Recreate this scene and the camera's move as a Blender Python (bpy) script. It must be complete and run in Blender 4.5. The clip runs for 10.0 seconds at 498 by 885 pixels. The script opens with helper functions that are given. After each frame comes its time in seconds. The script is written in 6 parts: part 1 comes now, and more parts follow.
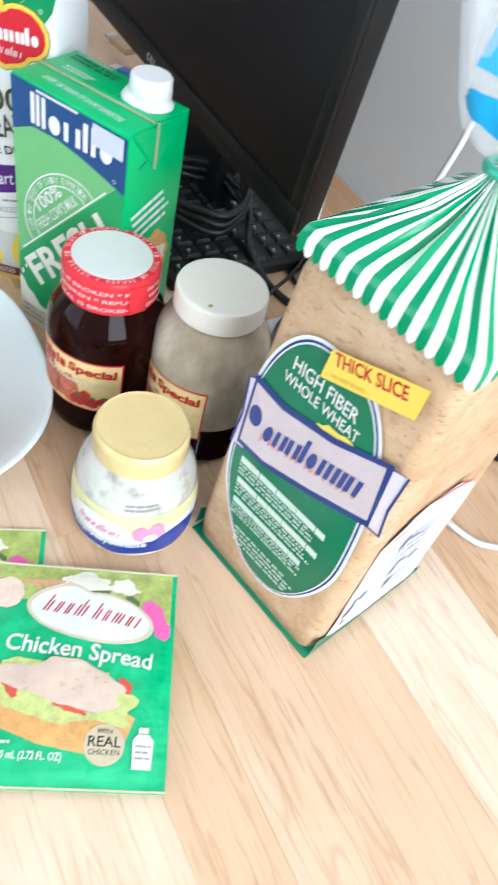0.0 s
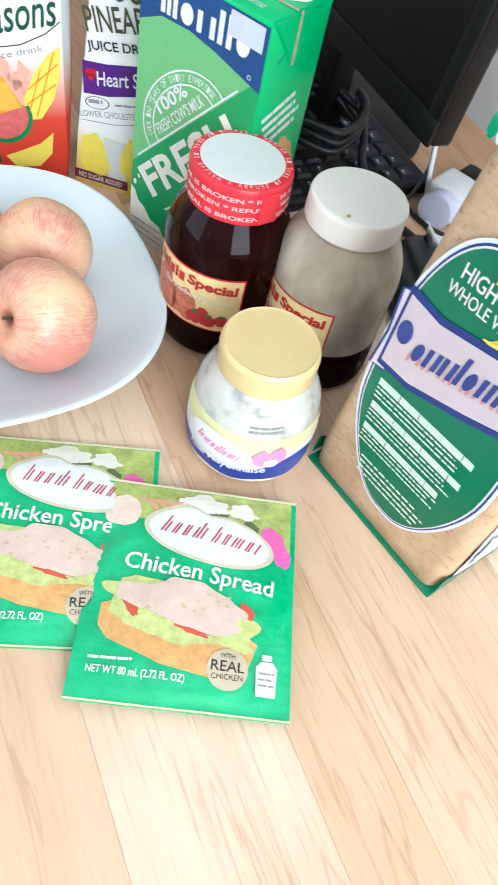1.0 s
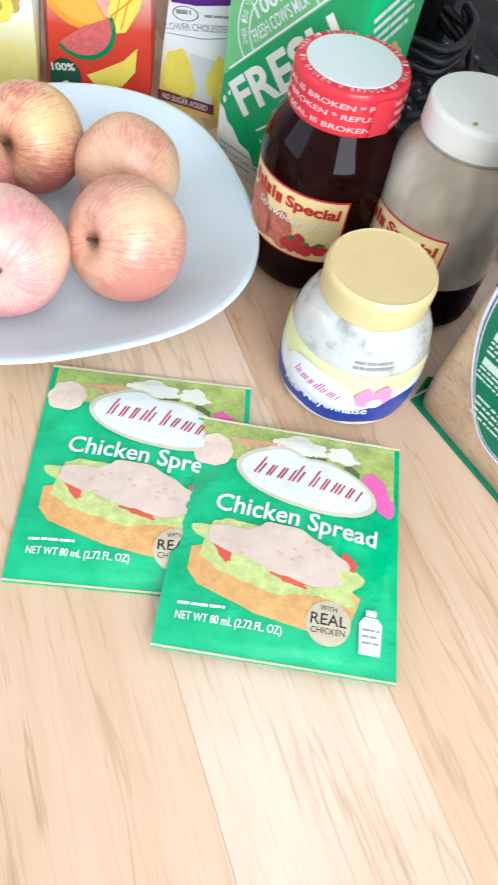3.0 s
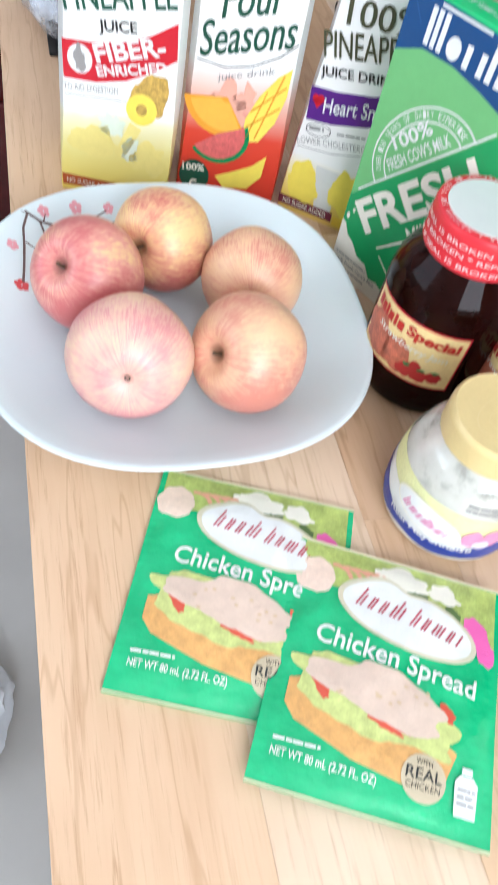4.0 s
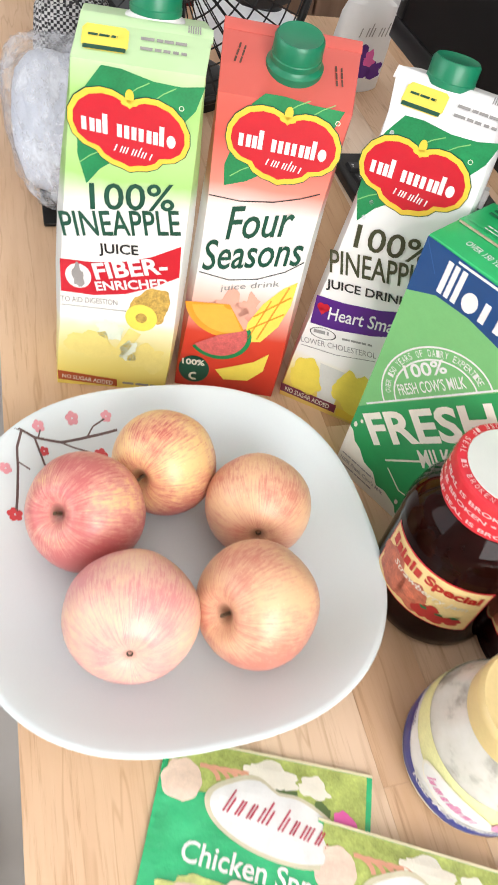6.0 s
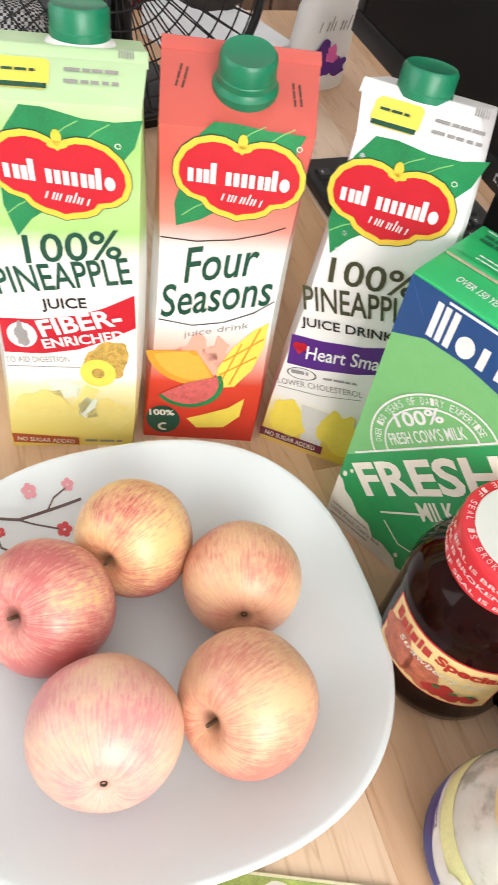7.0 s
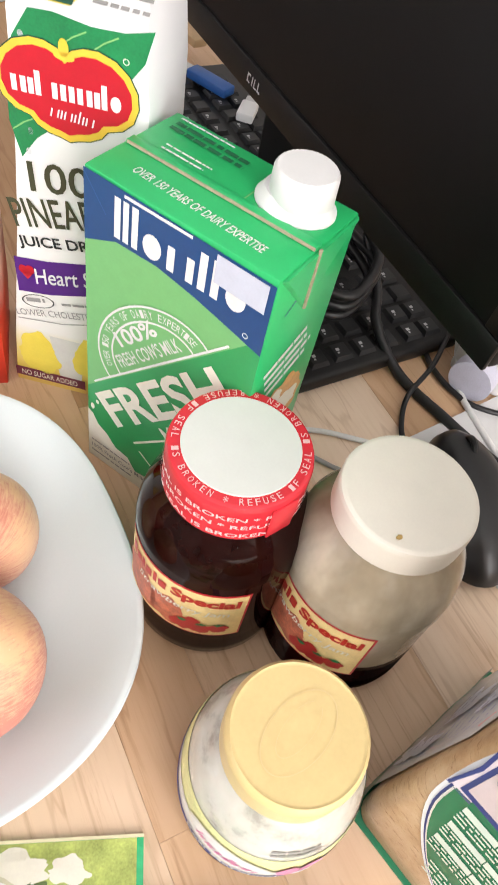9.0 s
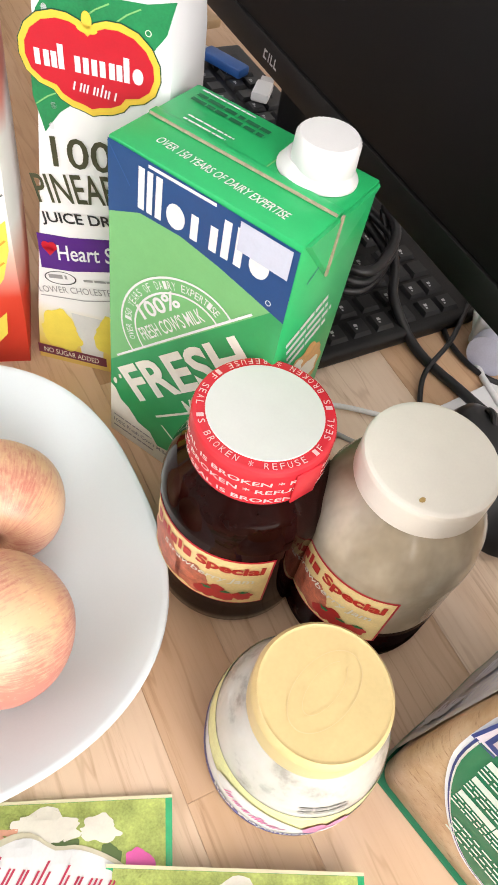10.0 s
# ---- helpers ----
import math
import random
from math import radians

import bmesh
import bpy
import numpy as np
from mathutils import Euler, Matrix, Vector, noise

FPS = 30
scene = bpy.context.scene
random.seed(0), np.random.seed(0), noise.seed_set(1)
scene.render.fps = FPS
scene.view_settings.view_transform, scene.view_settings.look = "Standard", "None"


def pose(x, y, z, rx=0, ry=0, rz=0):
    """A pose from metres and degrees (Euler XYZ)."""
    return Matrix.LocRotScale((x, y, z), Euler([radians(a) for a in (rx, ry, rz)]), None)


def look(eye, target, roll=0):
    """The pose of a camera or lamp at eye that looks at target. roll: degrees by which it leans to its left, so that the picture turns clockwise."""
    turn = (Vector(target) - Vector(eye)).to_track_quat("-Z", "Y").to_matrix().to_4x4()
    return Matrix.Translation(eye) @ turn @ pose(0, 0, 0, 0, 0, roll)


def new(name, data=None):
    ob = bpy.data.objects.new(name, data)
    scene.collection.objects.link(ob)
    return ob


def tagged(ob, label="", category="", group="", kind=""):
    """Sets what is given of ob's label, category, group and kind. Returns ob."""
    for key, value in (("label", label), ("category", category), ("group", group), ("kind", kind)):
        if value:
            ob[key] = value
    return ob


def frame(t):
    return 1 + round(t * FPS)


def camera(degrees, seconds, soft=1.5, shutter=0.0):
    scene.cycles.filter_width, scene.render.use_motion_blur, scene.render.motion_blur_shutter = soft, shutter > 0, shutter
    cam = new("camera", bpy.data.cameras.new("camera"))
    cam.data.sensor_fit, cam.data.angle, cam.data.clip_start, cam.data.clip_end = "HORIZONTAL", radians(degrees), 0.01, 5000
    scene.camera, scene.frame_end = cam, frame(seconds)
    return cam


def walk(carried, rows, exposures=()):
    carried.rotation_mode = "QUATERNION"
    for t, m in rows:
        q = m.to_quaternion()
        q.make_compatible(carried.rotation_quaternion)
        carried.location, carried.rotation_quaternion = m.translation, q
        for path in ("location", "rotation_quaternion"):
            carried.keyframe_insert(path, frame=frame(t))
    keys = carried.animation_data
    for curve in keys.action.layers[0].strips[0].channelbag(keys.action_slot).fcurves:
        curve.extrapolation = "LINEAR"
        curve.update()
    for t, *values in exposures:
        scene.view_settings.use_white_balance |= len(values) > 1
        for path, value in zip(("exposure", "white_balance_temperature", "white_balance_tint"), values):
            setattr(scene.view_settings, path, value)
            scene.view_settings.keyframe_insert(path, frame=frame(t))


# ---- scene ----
cam = camera(38.0, 10.0, soft=1.2, shutter=0.5)
PATH = [
    (0, (0.206, 0.26, 0.41), (0.493, 1.568, -1.075), 16.9),
    (0.3, (0.192, 0.258, 0.405), (0.442, 1.533, -1.115), 16.9),
    (0.5, (0.186, 0.256, 0.395), (0.4, 1.514, -1.146), 16.1),
    (1, (0.166, 0.26, 0.371), (0.342, 1.463, -1.217), 16.5),
    (1.5, (0.155, 0.265, 0.373), (0.332, 1.497, -1.192), 16.8),
    (2, (0.154, 0.273, 0.363), (0.306, 1.42, -1.268), 16.7),
    (3.3, (0.137, 0.264, 0.327), (0.134, 1.371, -1.339), 12.4),
    (3.5, (0.124, 0.269, 0.329), (0.081, 1.39, -1.328), 12.2),
    (4, (0.1, 0.29, 0.352), (0.018, 1.468, -1.262), 14.2),
    (4.5, (0.089, 0.315, 0.388), (0.007, 1.586, -1.154), 14.7),
    (5, (0.073, 0.33, 0.407), (-0.013, 1.653, -1.09), 15.3),
    (5.5, (0.068, 0.354, 0.404), (-0.022, 1.672, -1.098), 14.4),
    (5.7, (0.061, 0.364, 0.402), (-0.02, 1.67, -1.111), 14.8),
    (6.8, (0.046, 0.447, 0.392), (-0.027, 1.696, -1.168), 10.6),
    (7, (0.049, 0.45, 0.389), (-0.004, 1.72, -1.155), 10.9),
    (7.5, (0.068, 0.462, 0.388), (0.066, 1.734, -1.156), 11.1),
    (8, (0.104, 0.469, 0.381), (0.212, 1.72, -1.176), 13.0),
    (8.5, (0.13, 0.473, 0.372), (0.324, 1.688, -1.205), 14.8),
    (9, (0.141, 0.469, 0.368), (0.365, 1.669, -1.216), 15.5),
    (9.5, (0.139, 0.461, 0.362), (0.352, 1.634, -1.244), 14.4),
    (10, (0.137, 0.458, 0.365), (0.33, 1.637, -1.24), 14.0),
]
# the clip's camera drifts from cool and bright to warmer and a little darker
EXPOSURES = [(0.0, 0.47, 5620, 5), (2.2, 0.44, 5580, 6), (3.5, 0.40, 5480, 6), (4.5, 0.44, 6150, 11), (5.5, 0.46, 6500, 12), (7.5, 0.50, 6720, 13), (10.0, 0.55, 6680, 14)]
walk(cam, [(t, look(eye, target, roll)) for t, eye, target, roll in PATH], EXPOSURES)

# ---------- world and light ----------
TAB = pose(0.0088, 0.41, 0, 0, 0, 28.2)   # the table's own axes: x to the wall, y along the boards
BACK = pose(0.002, 0.431, 0, 0, 0, 28.1)   # the axes of the monitor and what lies round it
world = bpy.data.worlds.new("world")
scene.world = world
world.use_nodes = True
wn = world.node_tree
sky = wn.nodes.new("ShaderNodeTexSky")
sky.sky_type, sky.sun_disc = "NISHITA", False
sky.sun_elevation, sky.sun_rotation = radians(50), radians(200)
wn.links.new(sky.outputs[0], wn.nodes["Background"].inputs[0])
wn.nodes["Background"].inputs[1].default_value = 0.07


def area(name, m, sx, sy, watts, colour=(1, 1, 1)):
    lamp = bpy.data.lights.new(name, "AREA")
    lamp.shape, lamp.size, lamp.size_y, lamp.energy, lamp.color = "RECTANGLE", sx, sy, watts, colour
    ob = new(name, lamp)
    ob.matrix_world = m
    return ob


# daylight at two unseen window openings of the room; the west one is added fill
area("window_light", TAB @ look((0.11, -1.57, 0.93), (0.11, 0.3, 0.93)), 1.0, 1.5, 34, (1.0, 0.98, 0.965))
area("window_light", TAB @ look((-1.97, 0.45, 0.93), (0.2, 0.45, 0.93)), 1.5, 1.5, 14.5, (0.95, 0.975, 1.0))

# ---------- materials ----------


class Nodes:
    def __init__(self, name, rough=0.5, metal=0.0, spec=0.5):
        self.mat = bpy.data.materials.new(name)
        self.mat.use_nodes = True
        self.t = self.mat.node_tree
        self.b = self.t.nodes["Principled BSDF"]
        self.b.inputs["Roughness"].default_value = rough
        self.b.inputs["Metallic"].default_value = metal
        self.b.inputs["Specular IOR Level"].default_value = spec

    def n(self, kind, **values):
        node = self.t.nodes.new(kind)
        for key, value in values.items():
            node.inputs[key.replace("_", " ")].default_value = value
        return node

    def link(self, a, b):
        self.t.links.new(a, b)

    def coords(self, scale=(1, 1, 1), kind="Object", turn=(0, 0, 0)):
        c = self.n("ShaderNodeTexCoord")
        m = self.n("ShaderNodeMapping")
        m.inputs["Scale"].default_value = scale
        m.inputs["Rotation"].default_value = turn
        self.link(c.outputs[kind], m.inputs["Vector"])
        return m.outputs[0]

    def noise(self, scale, detail=3.0, vec=None, rough=0.55):
        x = self.n("ShaderNodeTexNoise", Scale=scale, Detail=detail, Roughness=rough)
        if vec is not None:
            self.link(vec, x.inputs["Vector"])
        return x.outputs["Fac"]

    def ramp(self, fac, stops, mode="LINEAR"):
        r = self.n("ShaderNodeValToRGB")
        r.color_ramp.interpolation = mode
        e = r.color_ramp.elements
        while len(e) < len(stops):
            e.new(0.5)
        for k, (p, c) in zip(e, stops):
            k.position, k.color = p, (*c, 1)
        self.link(fac, r.inputs[0])
        return r.outputs[0]

    def mix(self, a, b, fac, mode="MIX"):
        m = self.n("ShaderNodeMix")
        m.data_type, m.blend_type = "RGBA", mode
        for value, socket in ((fac, m.inputs[0]), (a, m.inputs[6]), (b, m.inputs[7])):
            if isinstance(value, (int, float)):
                socket.default_value = value
            elif isinstance(value, tuple):
                socket.default_value = (*value, 1)
            else:
                self.link(value, socket)
        return m.outputs[2]

    def base(self, value):
        if isinstance(value, tuple):
            self.b.inputs["Base Color"].default_value = (*value, 1)
        else:
            self.link(value, self.b.inputs["Base Color"])

    def bump(self, fac, strength=0.2, distance=0.001):
        x = self.n("ShaderNodeBump", Strength=strength, Distance=distance)
        self.link(fac, x.inputs["Height"])
        self.link(x.outputs[0], self.b.inputs["Normal"])


def plain(name, colour, rough=0.45, metal=0.0, vary=0.12, scale=60.0, bump=0.0, spec=0.5, grain=900.0):
    """A surface of one colour with mottling at two scales and, where asked, fine relief."""
    m = Nodes(name, rough, metal, spec)
    v = m.coords()
    two = m.mix(m.noise(scale, 4, v), m.noise(grain, 2, v), 0.35)
    dark = tuple(c * (1 - vary) for c in colour)
    lite = tuple(min(1, c * (1 + vary)) for c in colour)
    m.base(m.ramp(two, [(0.3, dark), (0.7, lite)]))
    if bump:
        m.bump(m.noise(grain, 3, v), bump, 0.0006)
    return m.mat


def ink(name, colour, rough=0.35):
    return plain(name, colour, rough, vary=0.05, scale=120.0)


def wood_material():
    m = Nodes("board_wood", 0.42, 0, 0.4)
    rnd = m.n("ShaderNodeObjectInfo").outputs["Random"]
    far = m.n("ShaderNodeVectorMath")
    far.operation = "MULTIPLY_ADD"
    tc = m.n("ShaderNodeTexCoord")
    comb = m.n("ShaderNodeCombineXYZ")
    for k in range(3):
        mul = m.n("ShaderNodeMath")
        mul.operation = "MULTIPLY"
        mul.inputs[1].default_value = (3.1, 7.7, 1.3)[k]
        m.link(rnd, mul.inputs[0])
        m.link(mul.outputs[0], comb.inputs[k])
    far.inputs[1].default_value = (1, 1, 1)
    m.link(tc.outputs["Object"], far.inputs[0])
    m.link(comb.outputs[0], far.inputs[2])

    def stretched(sx, sy):
        mp = m.n("ShaderNodeMapping")
        mp.inputs["Scale"].default_value = (sx, sy, 1)
        m.link(far.outputs[0], mp.inputs["Vector"])
        return mp.outputs[0]
    tone = m.ramp(rnd, [(0.0, (0.47, 0.262, 0.128)), (0.2, (0.705, 0.492, 0.325)), (0.42, (0.575, 0.352, 0.190)),
                        (0.6, (0.775, 0.597, 0.44)), (0.78, (0.635, 0.412, 0.242)), (1.0, (0.785, 0.622, 0.475))])
    broad = m.noise(1.0, 4, stretched(40, 3), 0.6)
    fine = m.noise(1.0, 5, stretched(330, 14), 0.75)
    streak = m.ramp(broad, [(0.30, (0.78, 0.66, 0.54)), (0.50, (1, 1, 1)), (0.68, (1.06, 1.07, 1.08))])
    c = m.mix(tone, streak, 0.4, "MULTIPLY")
    # pores gather in patches, not everywhere
    where = m.ramp(m.noise(1.0, 3, stretched(22, 6), 0.5), [(0.42, (0, 0, 0)), (0.60, (1, 1, 1))])
    pores = m.mix((1, 1, 1), m.ramp(fine, [(0.34, (0.50, 0.35, 0.23)), (0.46, (1, 1, 1))]), where)
    c = m.mix(c, pores, 0.32, "MULTIPLY")
    c = m.mix(c, m.ramp(fine, [(0.36, (0.86, 0.80, 0.74)), (0.5, (1, 1, 1))]), 0.35, "MULTIPLY")
    vein = m.noise(1.0, 3, stretched(34, 3.4), 0.6)
    lines = m.ramp(vein, [(0.484, (1, 1, 1)), (0.498, (0.55, 0.40, 0.27)), (0.504, (0.55, 0.40, 0.27)), (0.518, (1, 1, 1))])
    c = m.mix(c, lines, 0.3, "MULTIPLY")
    blotch = m.ramp(m.noise(1.0, 3, stretched(14, 7), 0.5), [(0.35, (0.90, 0.85, 0.79)), (0.6, (1.03, 1.03, 1.03))])
    c = m.mix(c, blotch, 0.8, "MULTIPLY")
    m.base(c)
    m.bump(fine, 0.2, 0.0005)
    return m.mat


WOOD = wood_material()
WOOD_EDGE = plain("board_edge", (0.66, 0.5, 0.33), 0.5, vary=0.2, scale=25)
WALL = plain("painted_wall", (0.78, 0.775, 0.76), 0.8, vary=0.04, scale=3, bump=0.1)
CEIL = plain("ceiling_paint", (0.88, 0.88, 0.87), 0.85, vary=0.03, scale=3)
FLOOR = plain("floor_tile", (0.52, 0.50, 0.47), 0.35, vary=0.08, scale=8)
BLACK = plain("black_plastic", (0.008, 0.0078, 0.0078), 0.42, vary=0.2, bump=0.12, spec=0.3)
SCREEN = plain("screen_glass", (0.007, 0.006, 0.006), 0.38, vary=0.1, scale=4, spec=0.22)
KEYCAP = plain("key_plastic", (0.011, 0.011, 0.012), 0.42, vary=0.2)
CABLE = plain("cable_rubber", (0.010, 0.010, 0.011), 0.38)
WHITECABLE = plain("white_cable", (0.75, 0.75, 0.74), 0.45)
PORCELAIN = plain("porcelain", (0.675, 0.755, 0.77), 0.2, vary=0.02, scale=10)
WHITEPLASTIC = plain("white_plastic", (0.76, 0.76, 0.75), 0.35, vary=0.02)
GREENCAP = plain("green_cap_plastic", (0.004, 0.175, 0.085), 0.35, vary=0.08)
GOLDLID = plain("gold_lid_plastic", (0.70, 0.545, 0.255), 0.32, vary=0.06, scale=40, bump=0.03, grain=500)
REDFOIL = ink("red_seal_film", (0.68, 0.03, 0.045), 0.25)
CREAM = plain("cream_lid_plastic", (0.80, 0.76, 0.67), 0.5, vary=0.03)


# ---------- builders ----------


def part(name, bm, material, parent=None, label="", smooth=True, m=None):
    """One bmesh as one mesh object, under a thing or a part, or alone."""
    me = bpy.data.meshes.new(name)
    bmesh.ops.recalc_face_normals(bm, faces=bm.faces)
    bm.to_mesh(me)
    bm.free()
    if smooth:
        for p in me.polygons:
            p.use_smooth = True
        me.set_sharp_from_angle(angle=radians(38))
    for x in (material if isinstance(material, (list, tuple)) else [material]):
        me.materials.append(x)
    ob = new(name, me)
    if parent is not None:
        ob.parent = parent
    if m is not None:
        ob.matrix_basis = m
    if label:
        ob["label"] = label
    return ob


def thing(name, m, label, category, group=""):
    ob = new(name)
    ob.empty_display_size = 0.02
    ob.matrix_basis = m
    return tagged(ob, label, category, group)


def box(x0, y0, z0, x1, y1, z1, bevel=0.0, seg=2):
    bm = bmesh.new()
    bmesh.ops.create_cube(bm, size=1)
    for v in bm.verts:
        v.co = Vector((x0 + (v.co.x + .5) * (x1 - x0), y0 + (v.co.y + .5) * (y1 - y0), z0 + (v.co.z + .5) * (z1 - z0)))
    if bevel:
        bmesh.ops.bevel(bm, geom=bm.edges[:], offset=bevel, segments=seg, profile=0.5, affect="EDGES")
    return bm


def lathe(profile, n=48, warp=None):
    """A closed turned body from (radius, height) pairs."""
    bm = bmesh.new()
    rings = []
    # a second ring close to each end keeps flat tops and straight skirts flat
    full = [profile[0]]
    for (r0, z0), (r1, z1) in zip(profile, profile[1:]):
        dr, dz = abs(r1 - r0), abs(z1 - z0)
        if (dr > 0.006 and dz < 0.0008) or (dz > 0.007 and dr < 0.0012):
            for f in (0.0007 / max(dr, dz), 1 - 0.0007 / max(dr, dz)):
                full.append((r0 + (r1 - r0) * f, z0 + (z1 - z0) * f))
        full.append((r1, z1))
    for r, z in full:
        if r <= 1e-6:
            rings.append([bm.verts.new((0, 0, z))])
        else:
            rings.append([bm.verts.new((r * math.cos(2 * math.pi * k / n), r * math.sin(2 * math.pi * k / n), z)) for k in range(n)])
    for a, b in zip(rings, rings[1:]):
        for k in range(n):
            q = [a[k % len(a)], a[(k + 1) % len(a)], b[(k + 1) % len(b)], b[k % len(b)]]
            q = list(dict.fromkeys(q))
            if len(q) > 2:
                bm.faces.new(q)
    if warp:
        for v in bm.verts:
            v.co = warp(v.co)
    return bm


def tube(points, radius, n=10, closed=False):
    """A round cord along smoothed points."""
    pts = [Vector(p) for p in points]
    fine = []
    count = len(pts)
    for k in range(count if closed else count - 1):
        p0, p1, p2, p3 = (pts[(k + d) % count] if closed else pts[min(max(k + d, 0), count - 1)] for d in (-1, 0, 1, 2))
        for s in range(8):
            t = s / 8
            fine.append(0.5 * ((2 * p1) + (p2 - p0) * t + (2 * p0 - 5 * p1 + 4 * p2 - p3) * t * t + (3 * p1 - p0 - 3 * p2 + p3) * t ** 3))
    if not closed:
        fine.append(pts[-1])
    bm = bmesh.new()
    rings = []
    up = Vector((0.03, 0.02, 1))
    for k, p in enumerate(fine):
        a = fine[(k - 1) % len(fine)] if closed or k else p
        b = fine[(k + 1) % len(fine)] if closed or k < len(fine) - 1 else p
        d = (b - a).normalized()
        x = d.cross(up)
        x = x.normalized() if x.length > 1e-4 else Vector((1, 0, 0))
        y = d.cross(x)
        rings.append([bm.verts.new(p + radius * (math.cos(2 * math.pi * j / n) * x + math.sin(2 * math.pi * j / n) * y)) for j in range(n)])
    pairs = list(zip(rings, rings[1:] + rings[:1])) if closed else list(zip(rings, rings[1:]))
    for a, b in pairs:
        for j in range(n):
            bm.faces.new((a[j], a[(j + 1) % n], b[(j + 1) % n], b[j]))
    if not closed:
        bm.faces.new(rings[0])
        bm.faces.new(rings[-1])
    return bm


def loft(rings, caps=True):
    bm = bmesh.new()
    rows = [[bm.verts.new(p) for p in ring] for ring in rings]
    for a, b in zip(rows, rows[1:]):
        n = len(a)
        for k in range(n):
            bm.faces.new((a[k], a[(k + 1) % n], b[(k + 1) % n], b[k]))
    if caps:
        bm.faces.new(rows[0])
        bm.faces.new(rows[-1])
    return bm


# ---------- the room ----------
def setting(name, bm, mat, label, category):
    return tagged(part(name, bm, mat, None, "", False, TAB.copy()), label, category, "", "structure")


X0, X1, Y0, Y1, Z0, Z1 = -2.0, 0.66, -1.6, 2.2, -0.75, 1.85
setting("floor", box(X0, Y0, Z0 - 0.05, X1, Y1, Z0), FLOOR, "pale grey tiled floor of a room", "floor")
setting("ceiling", box(X0, Y0, Z1, X1, Y1, Z1 + 0.05), CEIL, "white painted ceiling", "ceiling")
setting("wall_east", box(X1, Y0, Z0, X1 + 0.1, Y1, Z1), WALL, "pale grey painted wall beside the table", "wall")
setting("wall_north", box(X0 - 0.1, Y1, Z0, X1 + 0.1, Y1 + 0.1, Z1), WALL, "pale grey painted wall at the far end", "wall")


def wall_with_window(name, along, lo, hi, at, out, w0, w1, s0, s1):
    pieces = ((lo, w0, Z0, Z1), (w1, hi, Z0, Z1), (w0, w1, Z0, s0), (w0, w1, s1, Z1))
    bm = bmesh.new()
    for a0, a1, b0, b1 in pieces:
        one = box(a0, at, b0, a1, out, b1) if along == "x" else box(at, a0, b0, out, a1, b1)
        me = bpy.data.meshes.new("piece")
        one.to_mesh(me)
        one.free()
        bm.from_mesh(me)
        bpy.data.meshes.remove(me)
    return setting(name, bm, WALL, "unseen pale painted wall with a window opening", "wall")


wall_with_window("wall_south", "x", X0, X1, Y0, Y0 - 0.1, -0.4, X1 - 0.04, 0.15, 1.7)
# the west opening is assumed, cut to suit the added fill lamp
wall_with_window("wall_west", "y", Y0, Y1, X0, X0 - 0.1, -0.3, 1.2, 0.15, 1.7)

# ---------- the table ----------
table = thing("table", TAB.copy(), "light wooden table made of glued boards", "table")
TW, TY0, TY1, TT = 0.64, -0.95, 1.02, 0.026
part("board_core", box(0.0015, TY0, -TT, TW, TY1, -0.0022), WOOD_EDGE, table, "", False)
for lx, ly in ((0.05, TY0 + 0.08), (TW - 0.09, TY0 + 0.08), (0.05, TY1 - 0.1), (TW - 0.09, TY1 - 0.1)):
    part("leg", box(lx, ly, Z0, lx + 0.05, ly + 0.05, -TT, 0.003), WOOD_EDGE, table)
rng = random.Random(5)
x = 0.0
BOARDS = []
while x < TW - 0.004:
    w = min(rng.choice((0.046, 0.058, 0.068, 0.080, 0.092)), TW - x)
    y = TY0 - rng.uniform(0, 0.5)
    while y < TY1:
        ln = rng.uniform(1.3, 2.4)
        BOARDS.append((x, max(y, TY0), x + w, min(y + ln, TY1)))
        y += ln
    x += w
for x0, y0, x1, y1 in BOARDS:
    if y1 - y0 < 0.01:
        continue
    g = 0.00005
    part("board", box(x0 + g, y0 + g, -0.0022, x1 - g, y1 - g, 0, 0.00015, 1), WOOD, table, "", False)

# ---------- flat print: shapes and lettering laid on surfaces ----------


def poly(pts):
    bm = bmesh.new()
    bm.faces.new([bm.verts.new((x, y, 0)) for x, y in pts])
    bmesh.ops.triangulate(bm, faces=bm.faces[:])
    return bm


def rect(x0, y0, x1, y1):
    return poly([(x0, y0), (x1, y0), (x1, y1), (x0, y1)])


def oval(cx, cy, rx, ry, n=40, tilt=0.0):
    t = radians(tilt)
    out = []
    for k in range(n):
        a, b = rx * math.cos(2 * math.pi * k / n), ry * math.sin(2 * math.pi * k / n)
        out.append((cx + a * math.cos(t) - b * math.sin(t), cy + a * math.sin(t) + b * math.cos(t)))
    return poly(out)


def blob(cx, cy, rx, ry, rough=0.15, seed=1, n=46, tilt=0.0):
    """An uneven oval."""
    t = radians(tilt)
    out = []
    for k in range(n):
        a = 2 * math.pi * k / n
        f = 1 + rough * 2 * noise.noise((math.cos(a) * 1.7 + seed * 5.1, math.sin(a) * 1.7, seed * 3.3)) + 0.5 * rough * noise.noise((math.cos(a) * 5, math.sin(a) * 5, seed * 9.3))
        x, y = rx * f * math.cos(a), ry * f * math.sin(a)
        out.append((cx + x * math.cos(t) - y * math.sin(t), cy + x * math.sin(t) + y * math.cos(t)))
    return poly(out)


